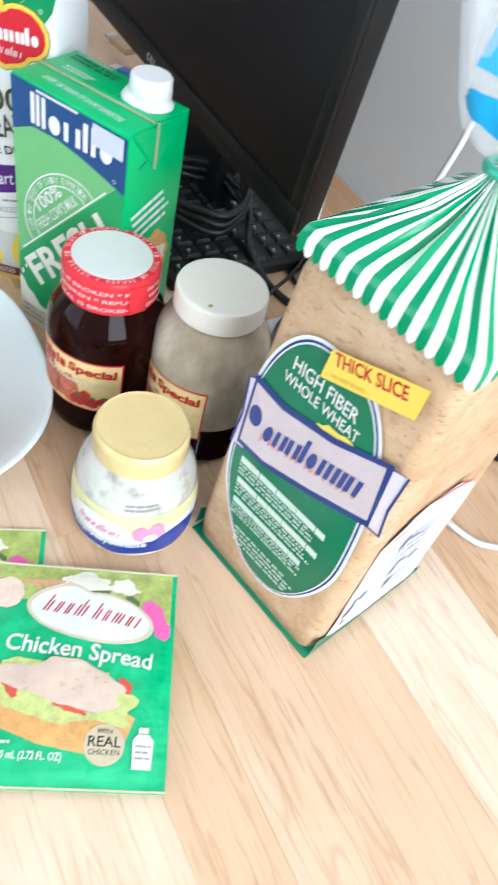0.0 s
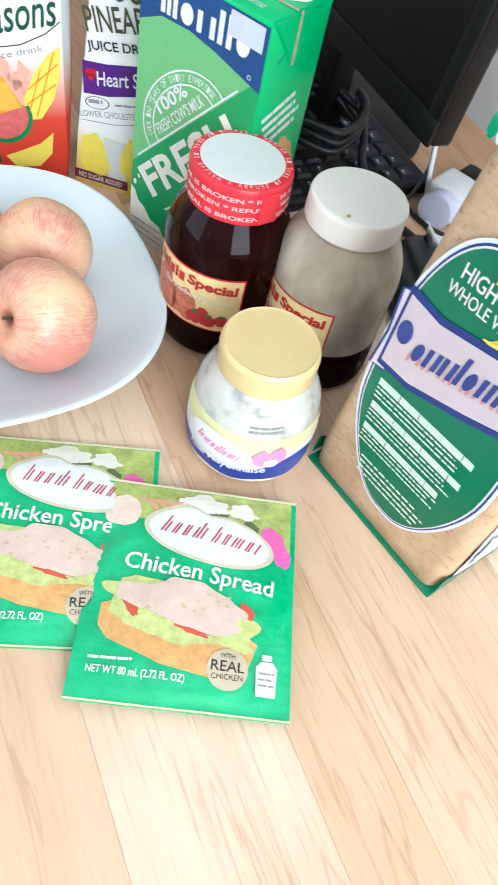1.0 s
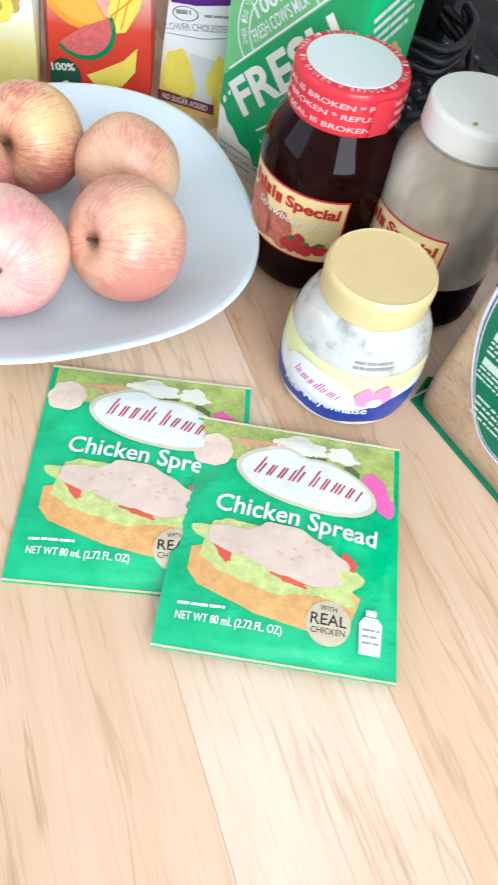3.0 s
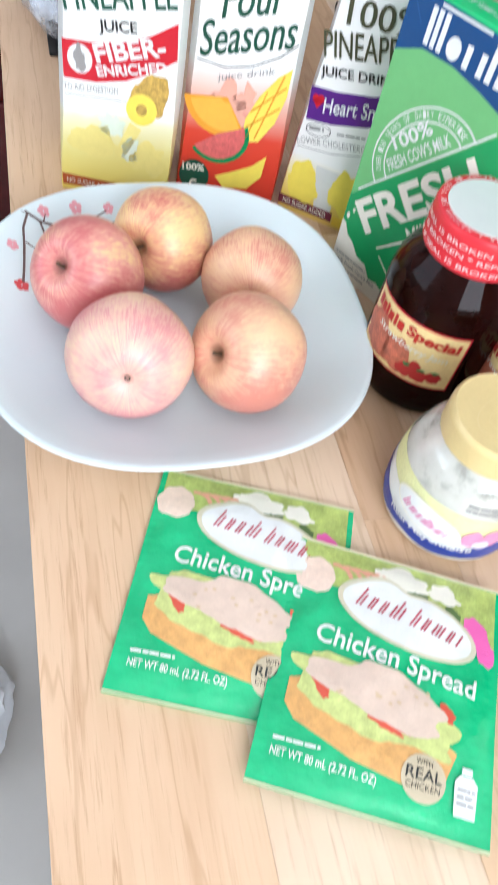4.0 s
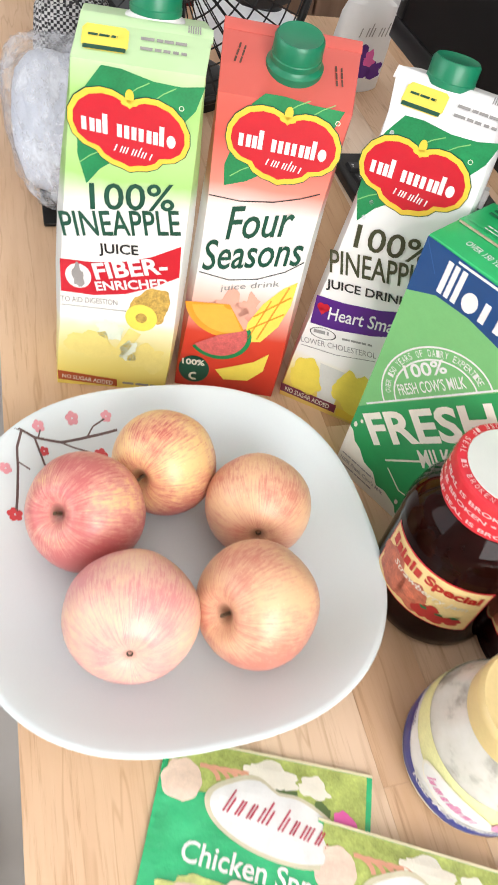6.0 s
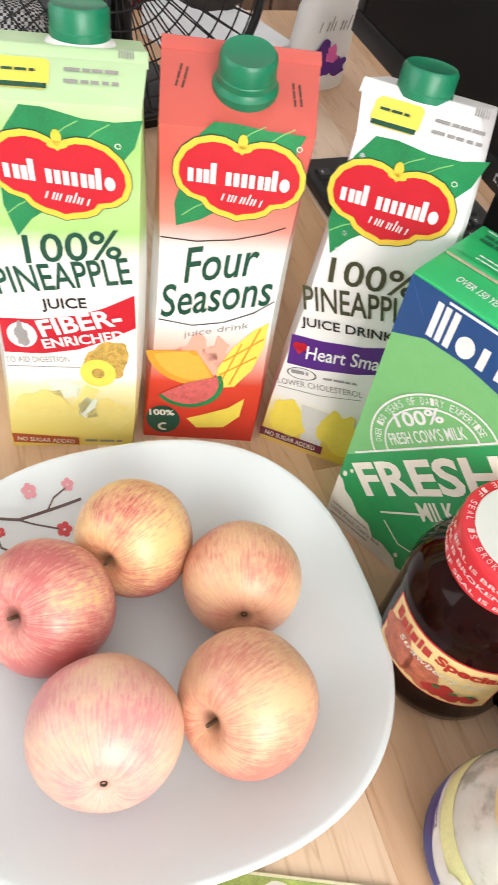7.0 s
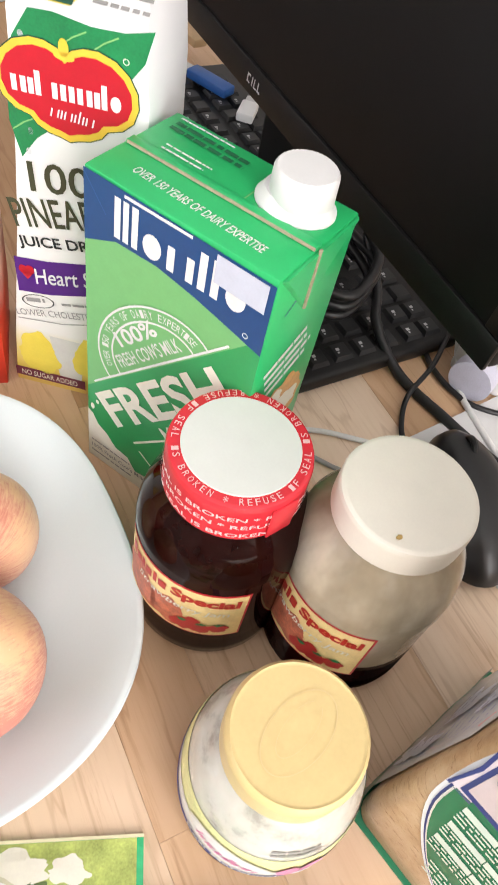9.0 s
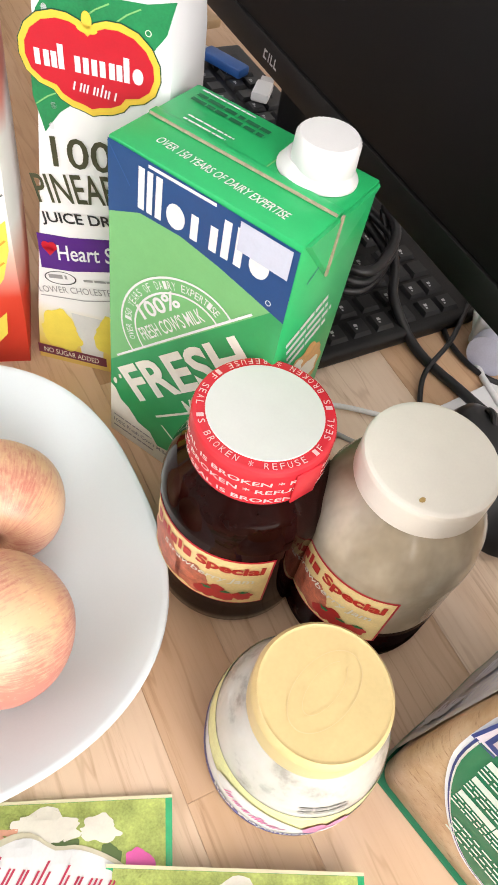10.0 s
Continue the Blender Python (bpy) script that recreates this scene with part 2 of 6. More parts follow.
def ring(cx, cy, r0, r1, a0=0.0, a1=360.0, n=48, sy=1.0, tilt=0.0):
    bm = bmesh.new()
    prev = None
    t = radians(tilt)
    for k in range(n + 1):
        a = radians(a0 + (a1 - a0) * k / n)
        pair = []
        for r in (r0, r1):
            x, y = r * math.cos(a), r * sy * math.sin(a)
            pair.append(bm.verts.new((cx + x * math.cos(t) - y * math.sin(t), cy + x * math.sin(t) + y * math.cos(t), 0)))
        if prev:
            bm.faces.new((prev[0], prev[1], pair[1], pair[0]))
        prev = pair
    return bm


def line(pts, w):
    bm = bmesh.new()
    prev = None
    for k, p in enumerate(pts):
        a, b = Vector(pts[max(k - 1, 0)]), Vector(pts[min(k + 1, len(pts) - 1)])
        d = (b - a).normalized()
        nrm = Vector((-d.y, d.x)) * w / 2
        pair = [bm.verts.new((p[0] + nrm.x, p[1] + nrm.y, 0)), bm.verts.new((p[0] - nrm.x, p[1] - nrm.y, 0))]
        if prev:
            bm.faces.new((prev[0], prev[1], pair[1], pair[0]))
        prev = pair
    return bm


def join(*bms):
    out = bmesh.new()
    for b in bms:
        me = bpy.data.meshes.new("piece")
        b.to_mesh(me)
        b.free()
        out.from_mesh(me)
        bpy.data.meshes.remove(me)
    return out


def words(text, x, y, width, height, tilt=0.0, bold=0.0, shear=0.0):
    """Lettering with its lower left corner at (x, y), of that width and height, turned by tilt degrees."""
    cu = bpy.data.curves.new("lettering", "FONT")
    cu.body, cu.size, cu.offset, cu.shear, cu.resolution_u = text, 1.0, bold, shear, 3
    ob = new("lettering", cu)
    me = bpy.data.meshes.new_from_object(ob.evaluated_get(bpy.context.evaluated_depsgraph_get()))
    bpy.data.objects.remove(ob)
    bpy.data.curves.remove(cu)
    bm = bmesh.new()
    bm.from_mesh(me)
    bpy.data.meshes.remove(me)
    xs, ys = [v.co.x for v in bm.verts], [v.co.y for v in bm.verts]
    sx, sy = width / (max(xs) - min(xs)), height / (max(ys) - min(ys))
    c, s = math.cos(radians(tilt)), math.sin(radians(tilt))
    x0, y0 = min(xs), min(ys)
    for v in bm.verts:
        a, b = (v.co.x - x0) * sx, (v.co.y - y0) * sy
        v.co = Vector((x + a * c - b * s, y + a * s + b * c, 0))
    return bm


def bars(x, y, width, rows, pitch, thick, tilt=0.0, seed=1, gap=0.25):
    """Writing too small to read: rows of short bars."""
    r = random.Random(seed)
    out = bmesh.new()
    c, s = math.cos(radians(tilt)), math.sin(radians(tilt))
    for k in range(rows):
        a = 0.0
        end = width * r.uniform(0.8, 1.0)
        while a < end:
            w = min(r.uniform(1.2, 4.5) * thick, end - a)
            q = [(a, -k * pitch), (a + w, -k * pitch), (a + w, -k * pitch + thick), (a, -k * pitch + thick)]
            out.faces.new([out.verts.new((x + i * c - j * s, y + i * s + j * c, 0)) for i, j in q])
            a += w + thick * r.uniform(gap, gap * 3)
    return out


def mark(x, y, width, height, pattern, thick=0.2, tilt=0.0, slant=0.0, rise=0.0):
    """A maker's name kept as a row of plain shapes: o an oval, i a low bar, l a tall bar, n two bars, m three."""
    wide = {"o": 0.9, "i": 0.42, "l": 0.42, "n": 1.0, "m": 1.5, " ": 0.5}
    total = sum(wide[k] for k in pattern)
    low = height * 0.66
    out, a = [], 0.0
    for k in pattern:
        w = wide[k] / total * width
        pen = thick * height
        g = w * 0.06
        x0, x1 = a + g, a + w - g
        if k == "o":
            out.append(oval((x0 + x1) / 2, low / 2, (x1 - x0) * 0.40, low / 2, 16))
        elif k in "il":
            out.append(rect((x0 + x1 - pen) / 2, 0, (x0 + x1 + pen) / 2, height if k == "l" else low))
        elif k in "nm":
            count = 2 if k == "n" else 3
            for q in range(count):
                b = x0 + (x1 - x0 - pen) * q / (count - 1)
                out.append(rect(b, 0, b + pen, low))
        a += w
    c, s_ = math.cos(radians(tilt)), math.sin(radians(tilt))
    for bm in out:
        for v in bm.verts:
            p, q = v.co.x + slant * v.co.y, v.co.y + rise * v.co.x
            v.co = Vector((x + p * c - q * s_, y + p * s_ + q * c, 0))
    return out


def cut(bm, step, axis=0, lo=-0.3, hi=0.3):
    k = math.ceil(lo / step)
    vals = [v.co[axis] for v in bm.verts]
    while k * step < hi:
        p = k * step
        k += 1
        if not (min(vals) < p < max(vals)):
            continue
        co = [0, 0, 0]
        co[axis] = p
        no = [0, 0, 0]
        no[axis] = 1
        bmesh.ops.bisect_plane(bm, geom=bm.verts[:] + bm.edges[:] + bm.faces[:], plane_co=co, plane_no=no)
    return bm


def print_on(name, bm, mat, parent, where, label="", fine=0.0, fine_y=0.0):
    """Lay a flat shape on a surface; where takes (u, v) to a place."""
    if fine:
        cut(bm, fine, 0)
    if fine_y:
        cut(bm, fine_y, 1)
    for v in bm.verts:
        v.co = Vector(where(v.co.x, v.co.y))
    me = bpy.data.meshes.new(name)
    bm.to_mesh(me)
    bm.free()
    me.materials.append(mat)
    ob = new(name, me)
    ob.parent = parent
    if label:
        ob["label"] = label
    return ob


def front(h):
    return lambda u, v: (u, -h, v)


def round_wall(radius, h, turn=-90.0):
    def f(u, v):
        r = radius(v) if callable(radius) else radius
        a = radians(turn) + u / r
        return ((r + h) * math.cos(a), (r + h) * math.sin(a), v)
    return f


H1, H2, H3, H4, H5 = 0.0003, 0.0005, 0.0007, 0.0009, 0.0011
I_WHITE, I_CREAM, I_BLACK = ink("ink_white", (0.75, 0.755, 0.74)), ink("ink_cream", (0.80, 0.77, 0.66)), ink("ink_black", (0.02, 0.022, 0.022))
I_RED, I_YELLOW, I_BLUE = ink("ink_red", (0.54, 0.012, 0.026)), ink("ink_yellow", (0.80, 0.55, 0.06)), ink("ink_blue", (0.008, 0.062, 0.20))
I_GREEN, I_DGREEN, I_LGREEN = ink("ink_green", (0.012, 0.24, 0.075)), ink("ink_dark_green", (0.008, 0.075, 0.045)), ink("ink_light_green", (0.22, 0.50, 0.17))
I_PURPLE, I_PINK, I_ORANGE = ink("ink_purple", (0.085, 0.015, 0.20)), ink("ink_pink", (0.72, 0.12, 0.38)), ink("ink_orange", (0.78, 0.34, 0.03))
I_SALMON, I_LETTUCE, I_CRUST = ink("ink_salmon", (0.78, 0.40, 0.30)), plain("ink_lettuce", (0.40, 0.48, 0.13), 0.35, vary=0.45, scale=90), plain("ink_crust", (0.66, 0.36, 0.12), 0.35, vary=0.2, scale=200)
I_MEAT, I_LEMON = plain("ink_spread", (0.80, 0.62, 0.50), 0.35, vary=0.1, scale=300), ink("ink_lemon", (0.84, 0.68, 0.10))
I_GREY, I_PALEBLUE, I_CYAN = ink("ink_grey", (0.30, 0.29, 0.28)), ink("ink_pale_blue", (0.60, 0.66, 0.78)), ink("ink_cyan", (0.03, 0.36, 0.68))
I_LILAC, I_BROWN = ink("ink_lilac", (0.74, 0.66, 0.72)), ink("ink_brown", (0.10, 0.05, 0.035))
CARD = plain("raw_card_edge", (0.42, 0.34, 0.24), 0.8, vary=0.2, scale=300)


def graded(name, stops, scale=0.25, wobble=0.01, rough=0.35, freq=14):
    """Printed film whose colour changes with height, with an uneven border."""
    m = Nodes(name, rough)
    v = m.coords()
    sep = m.n("ShaderNodeSeparateXYZ")
    m.link(v, sep.inputs[0])
    ns = m.noise(freq, 3, v)
    ma = m.n("ShaderNodeMath")
    ma.operation = "MULTIPLY_ADD"
    ma.inputs[1].default_value = wobble * 2
    m.link(ns, ma.inputs[0])
    m.link(sep.outputs[2], ma.inputs[2])
    mb = m.n("ShaderNodeMath")
    mb.operation = "DIVIDE"
    mb.inputs[1].default_value = scale
    m.link(ma.outputs[0], mb.inputs[0])
    m.base(m.ramp(mb.outputs[0], [((z + wobble) / scale, c) for z, c in stops]))
    m.bump(m.noise(60, 2, v), 0.06, 0.002)
    return m.mat


# ---------- milk carton ----------
def milk_carton():
    W, D, H = 0.0955, 0.0595, 0.1965
    front = lambda h: (lambda u, v: (u, -h, v * 1.0155))
    th = thing("milk_carton", pose(0.0950, 0.7262, 0, 0, 0, -33.6), "green and blue one-litre milk carton with white screw cap", "milk carton")
    body = part("carton_body", box(0, 0, 0, W, D, H, 0.0012), plain("milk_carton_green", (0.014, 0.44, 0.135), 0.32, vary=0.05, bump=0.02), th)
    up = ink("milk_pale_panel", (0.165, 0.46, 0.17))
    print_on("pale_panel", poly([(0.0004, 0.062), (W - 0.0004, 0.163), (W - 0.0004, 0.167), (0.0004, 0.167)]), up, th, front(H1), "pale green printed panel")
    print_on("green_panel", poly([(0.0004, 0.0005), (W - 0.0004, 0.0005), (W - 0.0004, 0.163), (0.0004, 0.062)]), ink("milk_deep_panel", (0.022, 0.31, 0.095)), th, front(H1))
    pts = [(0.0004, 0.158), (0.018, 0.166), (0.04, 0.1665), (0.06, 0.163), (0.08, 0.158), (W - 0.0004, 0.154), (W - 0.0004, 0.1905), (0.011, 0.1925), (0.0004, 0.1925)]
    print_on("blue_panel", poly(pts), I_BLUE, th, front(H2), "dark blue printed panel")
    # the maker's mark, as plain bars
    for one in (rect(0.0170, 0.1685, 0.0203, 0.1880), rect(0.0216, 0.1685, 0.0246, 0.1880), rect(0.0262, 0.1685, 0.0295, 0.1880), *mark(0.0300, 0.1685, 0.0560, 0.0180, "onllo", 0.21)):
        print_on("mark_bar", one, I_WHITE, th, front(H3), "white bar on blue")
    print_on("mark_line", rect(0.022, 0.1895, 0.056, 0.1910), I_WHITE, th, front(H3))
    print_on("price_sticker", poly([(0.068, 0.1765), (0.0925, 0.1755), (0.0925, 0.1895), (0.068, 0.190)]), ink("sticker_film", (0.56, 0.60, 0.70), 0.2), th, front(H4), "pale worn sticker")
    print_on("registered_mark", ring(0.0865, 0.1600, 0.0010, 0.0014, 0, 360, 20), I_WHITE, th, front(H3))
    print_on("corner_fold", line([(0.0006, 0.1915), (0.0105, 0.1790), (0.0125, 0.1765)], 0.0006), ink("fold_blue", (0.02, 0.09, 0.27)), th, front(H3), "pressed fold line")
    tilt = 47.0
    c, s = math.cos(radians(tilt)), math.sin(radians(tilt))

    def at(a, b):
        return 0.0095 + a * c - b * s, 0.0735 + a * s + b * c
    arc = []
    for r in (0.0400, 0.0300):
        for sgn in (1,):
            arc.append(line([at(0.050 - r * math.cos(q), r * 0.76 * math.sin(q)) for q in [math.pi * k / 30 for k in range(31)]], 0.0011))
    arc.append(line([at(-0.006, 0), at(0.104, 0)], 0.0012))
    print_on("dairy_arch", join(*arc), I_WHITE, th, front(H3))
    x, y = at(0.034, 0.0130)
    t1 = words("100%", x, y, 0.031, 0.0085, tilt, 0.02)
    x, y = at(0.0245, 0.0030)
    t2 = words("FRESH COW'S MILK", x, y, 0.05, 0.0075, tilt, 0.01)
    print_on("arch_lettering", join(t1, t2), I_WHITE, th, front(H3))
    small = []
    for k, ch in enumerate("OVER 150 YEARS OF DAIRY EXPERTISE"):
        if ch == " ":
            continue
        q = math.pi * (0.07 + 0.86 * k / 32)
        x, y = at(0.050 - 0.0325 * math.cos(q), 0.0325 * 0.76 * math.sin(q))
        small.append(words(ch, x, y, 0.0021, 0.0042, tilt + 90 - math.degrees(q)))
    print_on("arch_small_lettering", join(*small), I_WHITE, th, front(H3))
    print_on("title_lettering", words("FRESH", 0.0225, 0.0435, 0.100, 0.0235, tilt, 0.03), I_CREAM, th, front(H3), "bold cream lettering")
    print_on("title_rule", join(line([(0.034, 0.040), (0.058, 0.064)], 0.0014), line([(0.072, 0.078), (0.094, 0.100)], 0.0014),
             line([(0.038, 0.036), (0.052, 0.026), (0.072, 0.030), (0.088, 0.055), (0.092, 0.092)], 0.0012)), I_CREAM, th, front(H3))
    print_on("milk_lettering", words("MILK", 0.0585, 0.058, 0.026, 0.0125, tilt, 0.02), I_CREAM, th, front(H3))
    # splash of milk in the lower corner
    pts = [(0.0004, 0.0005), (0.066, 0.0005), (0.064, 0.006), (0.057, 0.0055), (0.054, 0.011), (0.047, 0.009), (0.043, 0.0155), (0.036, 0.014), (0.030, 0.022), (0.021, 0.0235), (0.014, 0.031), (0.008, 0.034), (0.004, 0.041), (0.0004, 0.043)]
    print_on("milk_splash", poly(pts), I_CREAM, th, front(H2), "cream printed splash")
    for x, y, a, b in ((0.054, 0.0155, 0.0014, 0.0022), (0.004, 0.0475, 0.0014, 0.0024), (0.0075, 0.0535, 0.0011, 0.0016)):
        print_on("splash_drop", oval(x, y, a, b), I_CREAM, th, front(H3))
    print_on("small_print", join(bars(0.003, 0.0165, 0.034, 1, 0.003, 0.0012, 0, 4), words("100% Fresh Cow's Milk", 0.003, 0.0105, 0.040, 0.0034, 0, 0.01), bars(0.003, 0.0065, 0.036, 1, 0.003, 0.0013, 0, 8)), I_GREY, th, front(H3))

    def side(h):
        return lambda u, v: (W + h, u * 1.17, v * 1.0155)
    print_on("side_lettering", join(bars(0.007, 0.1330, 0.034, 4, 0.0062, 0.0030, 18, 3, 0.12)), I_WHITE, th, side(H1))
    print_on("side_picture", join(blob(0.031, 0.096, 0.016, 0.018, 0.2, 4)), I_CRUST, th, side(H1), "printed breakfast picture")
    print_on("side_picture_light", join(blob(0.033, 0.092, 0.010, 0.010, 0.2, 7), blob(0.022, 0.104, 0.006, 0.006, 0.2, 9)), I_CREAM, th, side(H2))
    print_on("side_tab", join(line([(0.010, 0.168), (0.036, 0.187)], 0.0007), poly([(0.017, 0.176), (0.022, 0.1795), (0.0235, 0.1765), (0.0185, 0.173)])), I_BLUE, th, side(H1))

    def top(h):
        return lambda u, v: (u, v * 1.17, H + h)
    print_on("top_lettering", words("OVER 150 YEARS OF DAIRY EXPERTISE", 0.016, 0.0085, 0.066, 0.0042, -2, 0.012, 0.15), I_WHITE, th, top(H1))
    print_on("top_small_print", join(bars(0.013, 0.0300, 0.026, 2, 0.0028, 0.0009, 0, 5), bars(0.005, 0.0475, 0.03, 1, 0.003, 0.0009, 0, 6)), I_WHITE, th, top(H1))
    print_on("date_stamp", bars(0.006, 0.043, 0.044, 2, 0.0038, 0.0021, -1, 9), ink("stamp_ink", (0.012, 0.12, 0.05)), th, top(H2), "dark printed date stamp")
    print_on("cap_panel_line", line([(0.0575, 0.0255), (0.0575, 0.044), (0.0595, 0.0475), (0.0595, 0.0505)], 0.0006), I_LGREEN, th, top(H1))
    # the welded top fin, laid flat, with its raw card edge, and the folded ear
    part("top_fin", box(0.001, 0.0240, H, W, 0.0290, H + 0.0014, 0.0004), plain("milk_carton_fin", (0.016, 0.44, 0.14), 0.35, vary=0.06), th)
    part("fin_edge", box(0.002, 0.0233, H + 0.0004, W, 0.0241, H + 0.0015), CARD, th, "raw card edge")
    bm = bmesh.new()
    vs = [bm.verts.new(p) for p in ((W + 0.0002, 0.001, H - 0.001), (W + 0.0002, D - 0.001, H - 0.001), (W + 0.0002, 0.0263, H - 0.030), (W + 0.0016, 0.003, H - 0.001), (W + 0.0016, D - 0.003, H - 0.001), (W + 0.0012, 0.0263, H - 0.028))]
    for f in ((0, 1, 2), (3, 5, 4), (0, 3, 4, 1), (1, 4, 5, 2), (2, 5, 3, 0)):
        bm.faces.new([vs[k] for k in f])
    part("folded_ear", bm, bpy.data.materials["milk_carton_fin"], th, "", False)
    part("ear_edge", box(W + 0.0012, 0.0248, H - 0.029, W + 0.0022, 0.0263, H + 0.001), CARD, th)
    cap = part("cap_flange", lathe([(0, 0), (0.0168, 0), (0.0168, 0.0012), (0.0160, 0.0022), (0.0138, 0.0062), (0, 0.0062)], 48, lambda p: Vector((p.x * (1.05 if p.z < 0.003 else 1.02), p.y * 0.90, p.z))), WHITEPLASTIC, th, "white plastic cap base", True, pose(0.0738, 0.0430, H + 0.0003))
    bm = bmesh.new()
    n = 72
    rows = []
    for r, z in ((0.0, 0.0035), (0.0132, 0.0035), (0.0136, 0.0045), (0.0130, 0.0160), (0.0118, 0.0175), (0.0, 0.0177)):
        rows.append([bm.verts.new((0, 0, z))] if r == 0 else [bm.verts.new(((r + (0.00028 if (k % 2 and 0.006 < z < 0.018) else 0)) * math.cos(2 * math.pi * k / n), (r + (0.00028 if (k % 2 and 0.006 < z < 0.018) else 0)) * math.sin(2 * math.pi * k / n), z)) for k in range(n)])
    for a, b in zip(rows, rows[1:]):
        for k in range(n):
            q = list(dict.fromkeys([a[k % len(a)], a[(k + 1) % len(a)], b[(k + 1) % len(b)], b[k % len(b)]]))
            bm.faces.new(q)
    part("cap", bm, WHITEPLASTIC, th, "ribbed white screw cap", True, pose(0.0752, 0.0435, H))
    return th


milk_carton()


# ---------- juice cartons ----------
def juice_mark(th, cx, cy, w, slope, left_leaf):
    """The maker's badge: a two-lobed red shape with a yellow border on a green leaf."""
    def sh(x, y):
        return cx + x, cy + y + slope * x

    half = ((0, 0.0118), (0.003, 0.0145), (0.008, 0.0166), (0.014, 0.0170), (0.021, 0.0150), (0.0265, 0.0105), (0.0298, 0.0045), (0.0302, -0.0015), (0.0280, -0.0075), (0.0230, -0.0115), (0.0165, -0.0130), (0.0140, -0.0165), (0.0090, -0.0190), (0.0040, -0.0200), (0, -0.0215))

    def lobes(g):
        pts = list(half) + [(-x, y) for x, y in half[-2:0:-1]]
        out = []
        for x, y in pts:
            ln = math.hypot(x, y * 1.5) or 1
            out.append(sh((x + g * x / ln) * w / 0.062, (y + 1.2 * g * y * 1.5 / ln) * w / 0.062))
        return out
    if left_leaf:
        leaf = [(-0.014, 0.030), (-0.004, 0.0305), (0.012, 0.028), (0.026, 0.0285), (0.038, 0.0315), (0.034, 0.018), (0.025, 0.006), (-0.004, -0.016), (-0.016, -0.026), (-0.024, -0.037), (-0.028, -0.020), (-0.027, 0.0), (-0.022, 0.018)]
    else:
        leaf = [(-0.020, 0.019), (-0.014, 0.0255), (-0.004, 0.026), (0.012, 0.0245), (0.029, 0.0245), (0.026, 0.016), (0.02, 0.004), (-0.004, -0.016), (-0.018, -0.026), (-0.030, -0.031), (-0.031, -0.018), (-0.026, 0.0)]
    print_on("leaf", poly([sh(*p) for p in leaf]), plain("leaf_print", (0.010, 0.22, 0.075), 0.35, vary=0.25, scale=40), th, front(H1), "green printed leaf")
    print_on("badge_outline", poly(lobes(0.0034)), I_DGREEN, th, front(H2))
    print_on("badge_border", poly(lobes(0.0029)), I_YELLOW, th, front(H3), "yellow badge border")
    print_on("badge", poly(lobes(0.0)), I_RED, th, front(H4), "red two-lobed badge")
    k = w / 0.062
    px, py = sh(-0.0262 * k, -0.0050 * k)
    for one in mark(px, py, 0.0525 * k, 0.0112 * k, "nil mnilo", 0.24, 0, 0, slope):
        print_on("mark_bar", one, I_WHITE, th, front(H5))
    px, py = sh(-0.009 * k, -0.0135 * k)
    print_on("mark_line", join(*mark(px, py, 0.021 * k, 0.0062 * k, "ninilin", 0.13, math.degrees(math.atan(slope)) - 4, 0.2)), I_WHITE, th, front(H5))
    px, py = sh(0.0275 * k, 0.0185 * k)
    print_on("badge_ring", ring(px, py, 0.0010, 0.0014, 0, 360, 20), I_CREAM, th, front(H3))
    for a, b in ((0.004, 0.0235), (0.018, 0.0240), (-0.022, -0.020)):
        px, py = sh(a * k, b * k)
        print_on("leaf_vein", line([(px - 0.006, py - 0.005), (px, py), (px + 0.006, py + 0.0035)], 0.0006), I_LGREEN, th, front(H1 + 0.0001))
    px, py = sh(0, 0.0165 * k)
    print_on("badge_tip", join(oval(px, py + 0.002, 0.0022, 0.0038), oval(px, py - 0.0015, 0.0045, 0.0018)), I_YELLOW, th, front(H5))


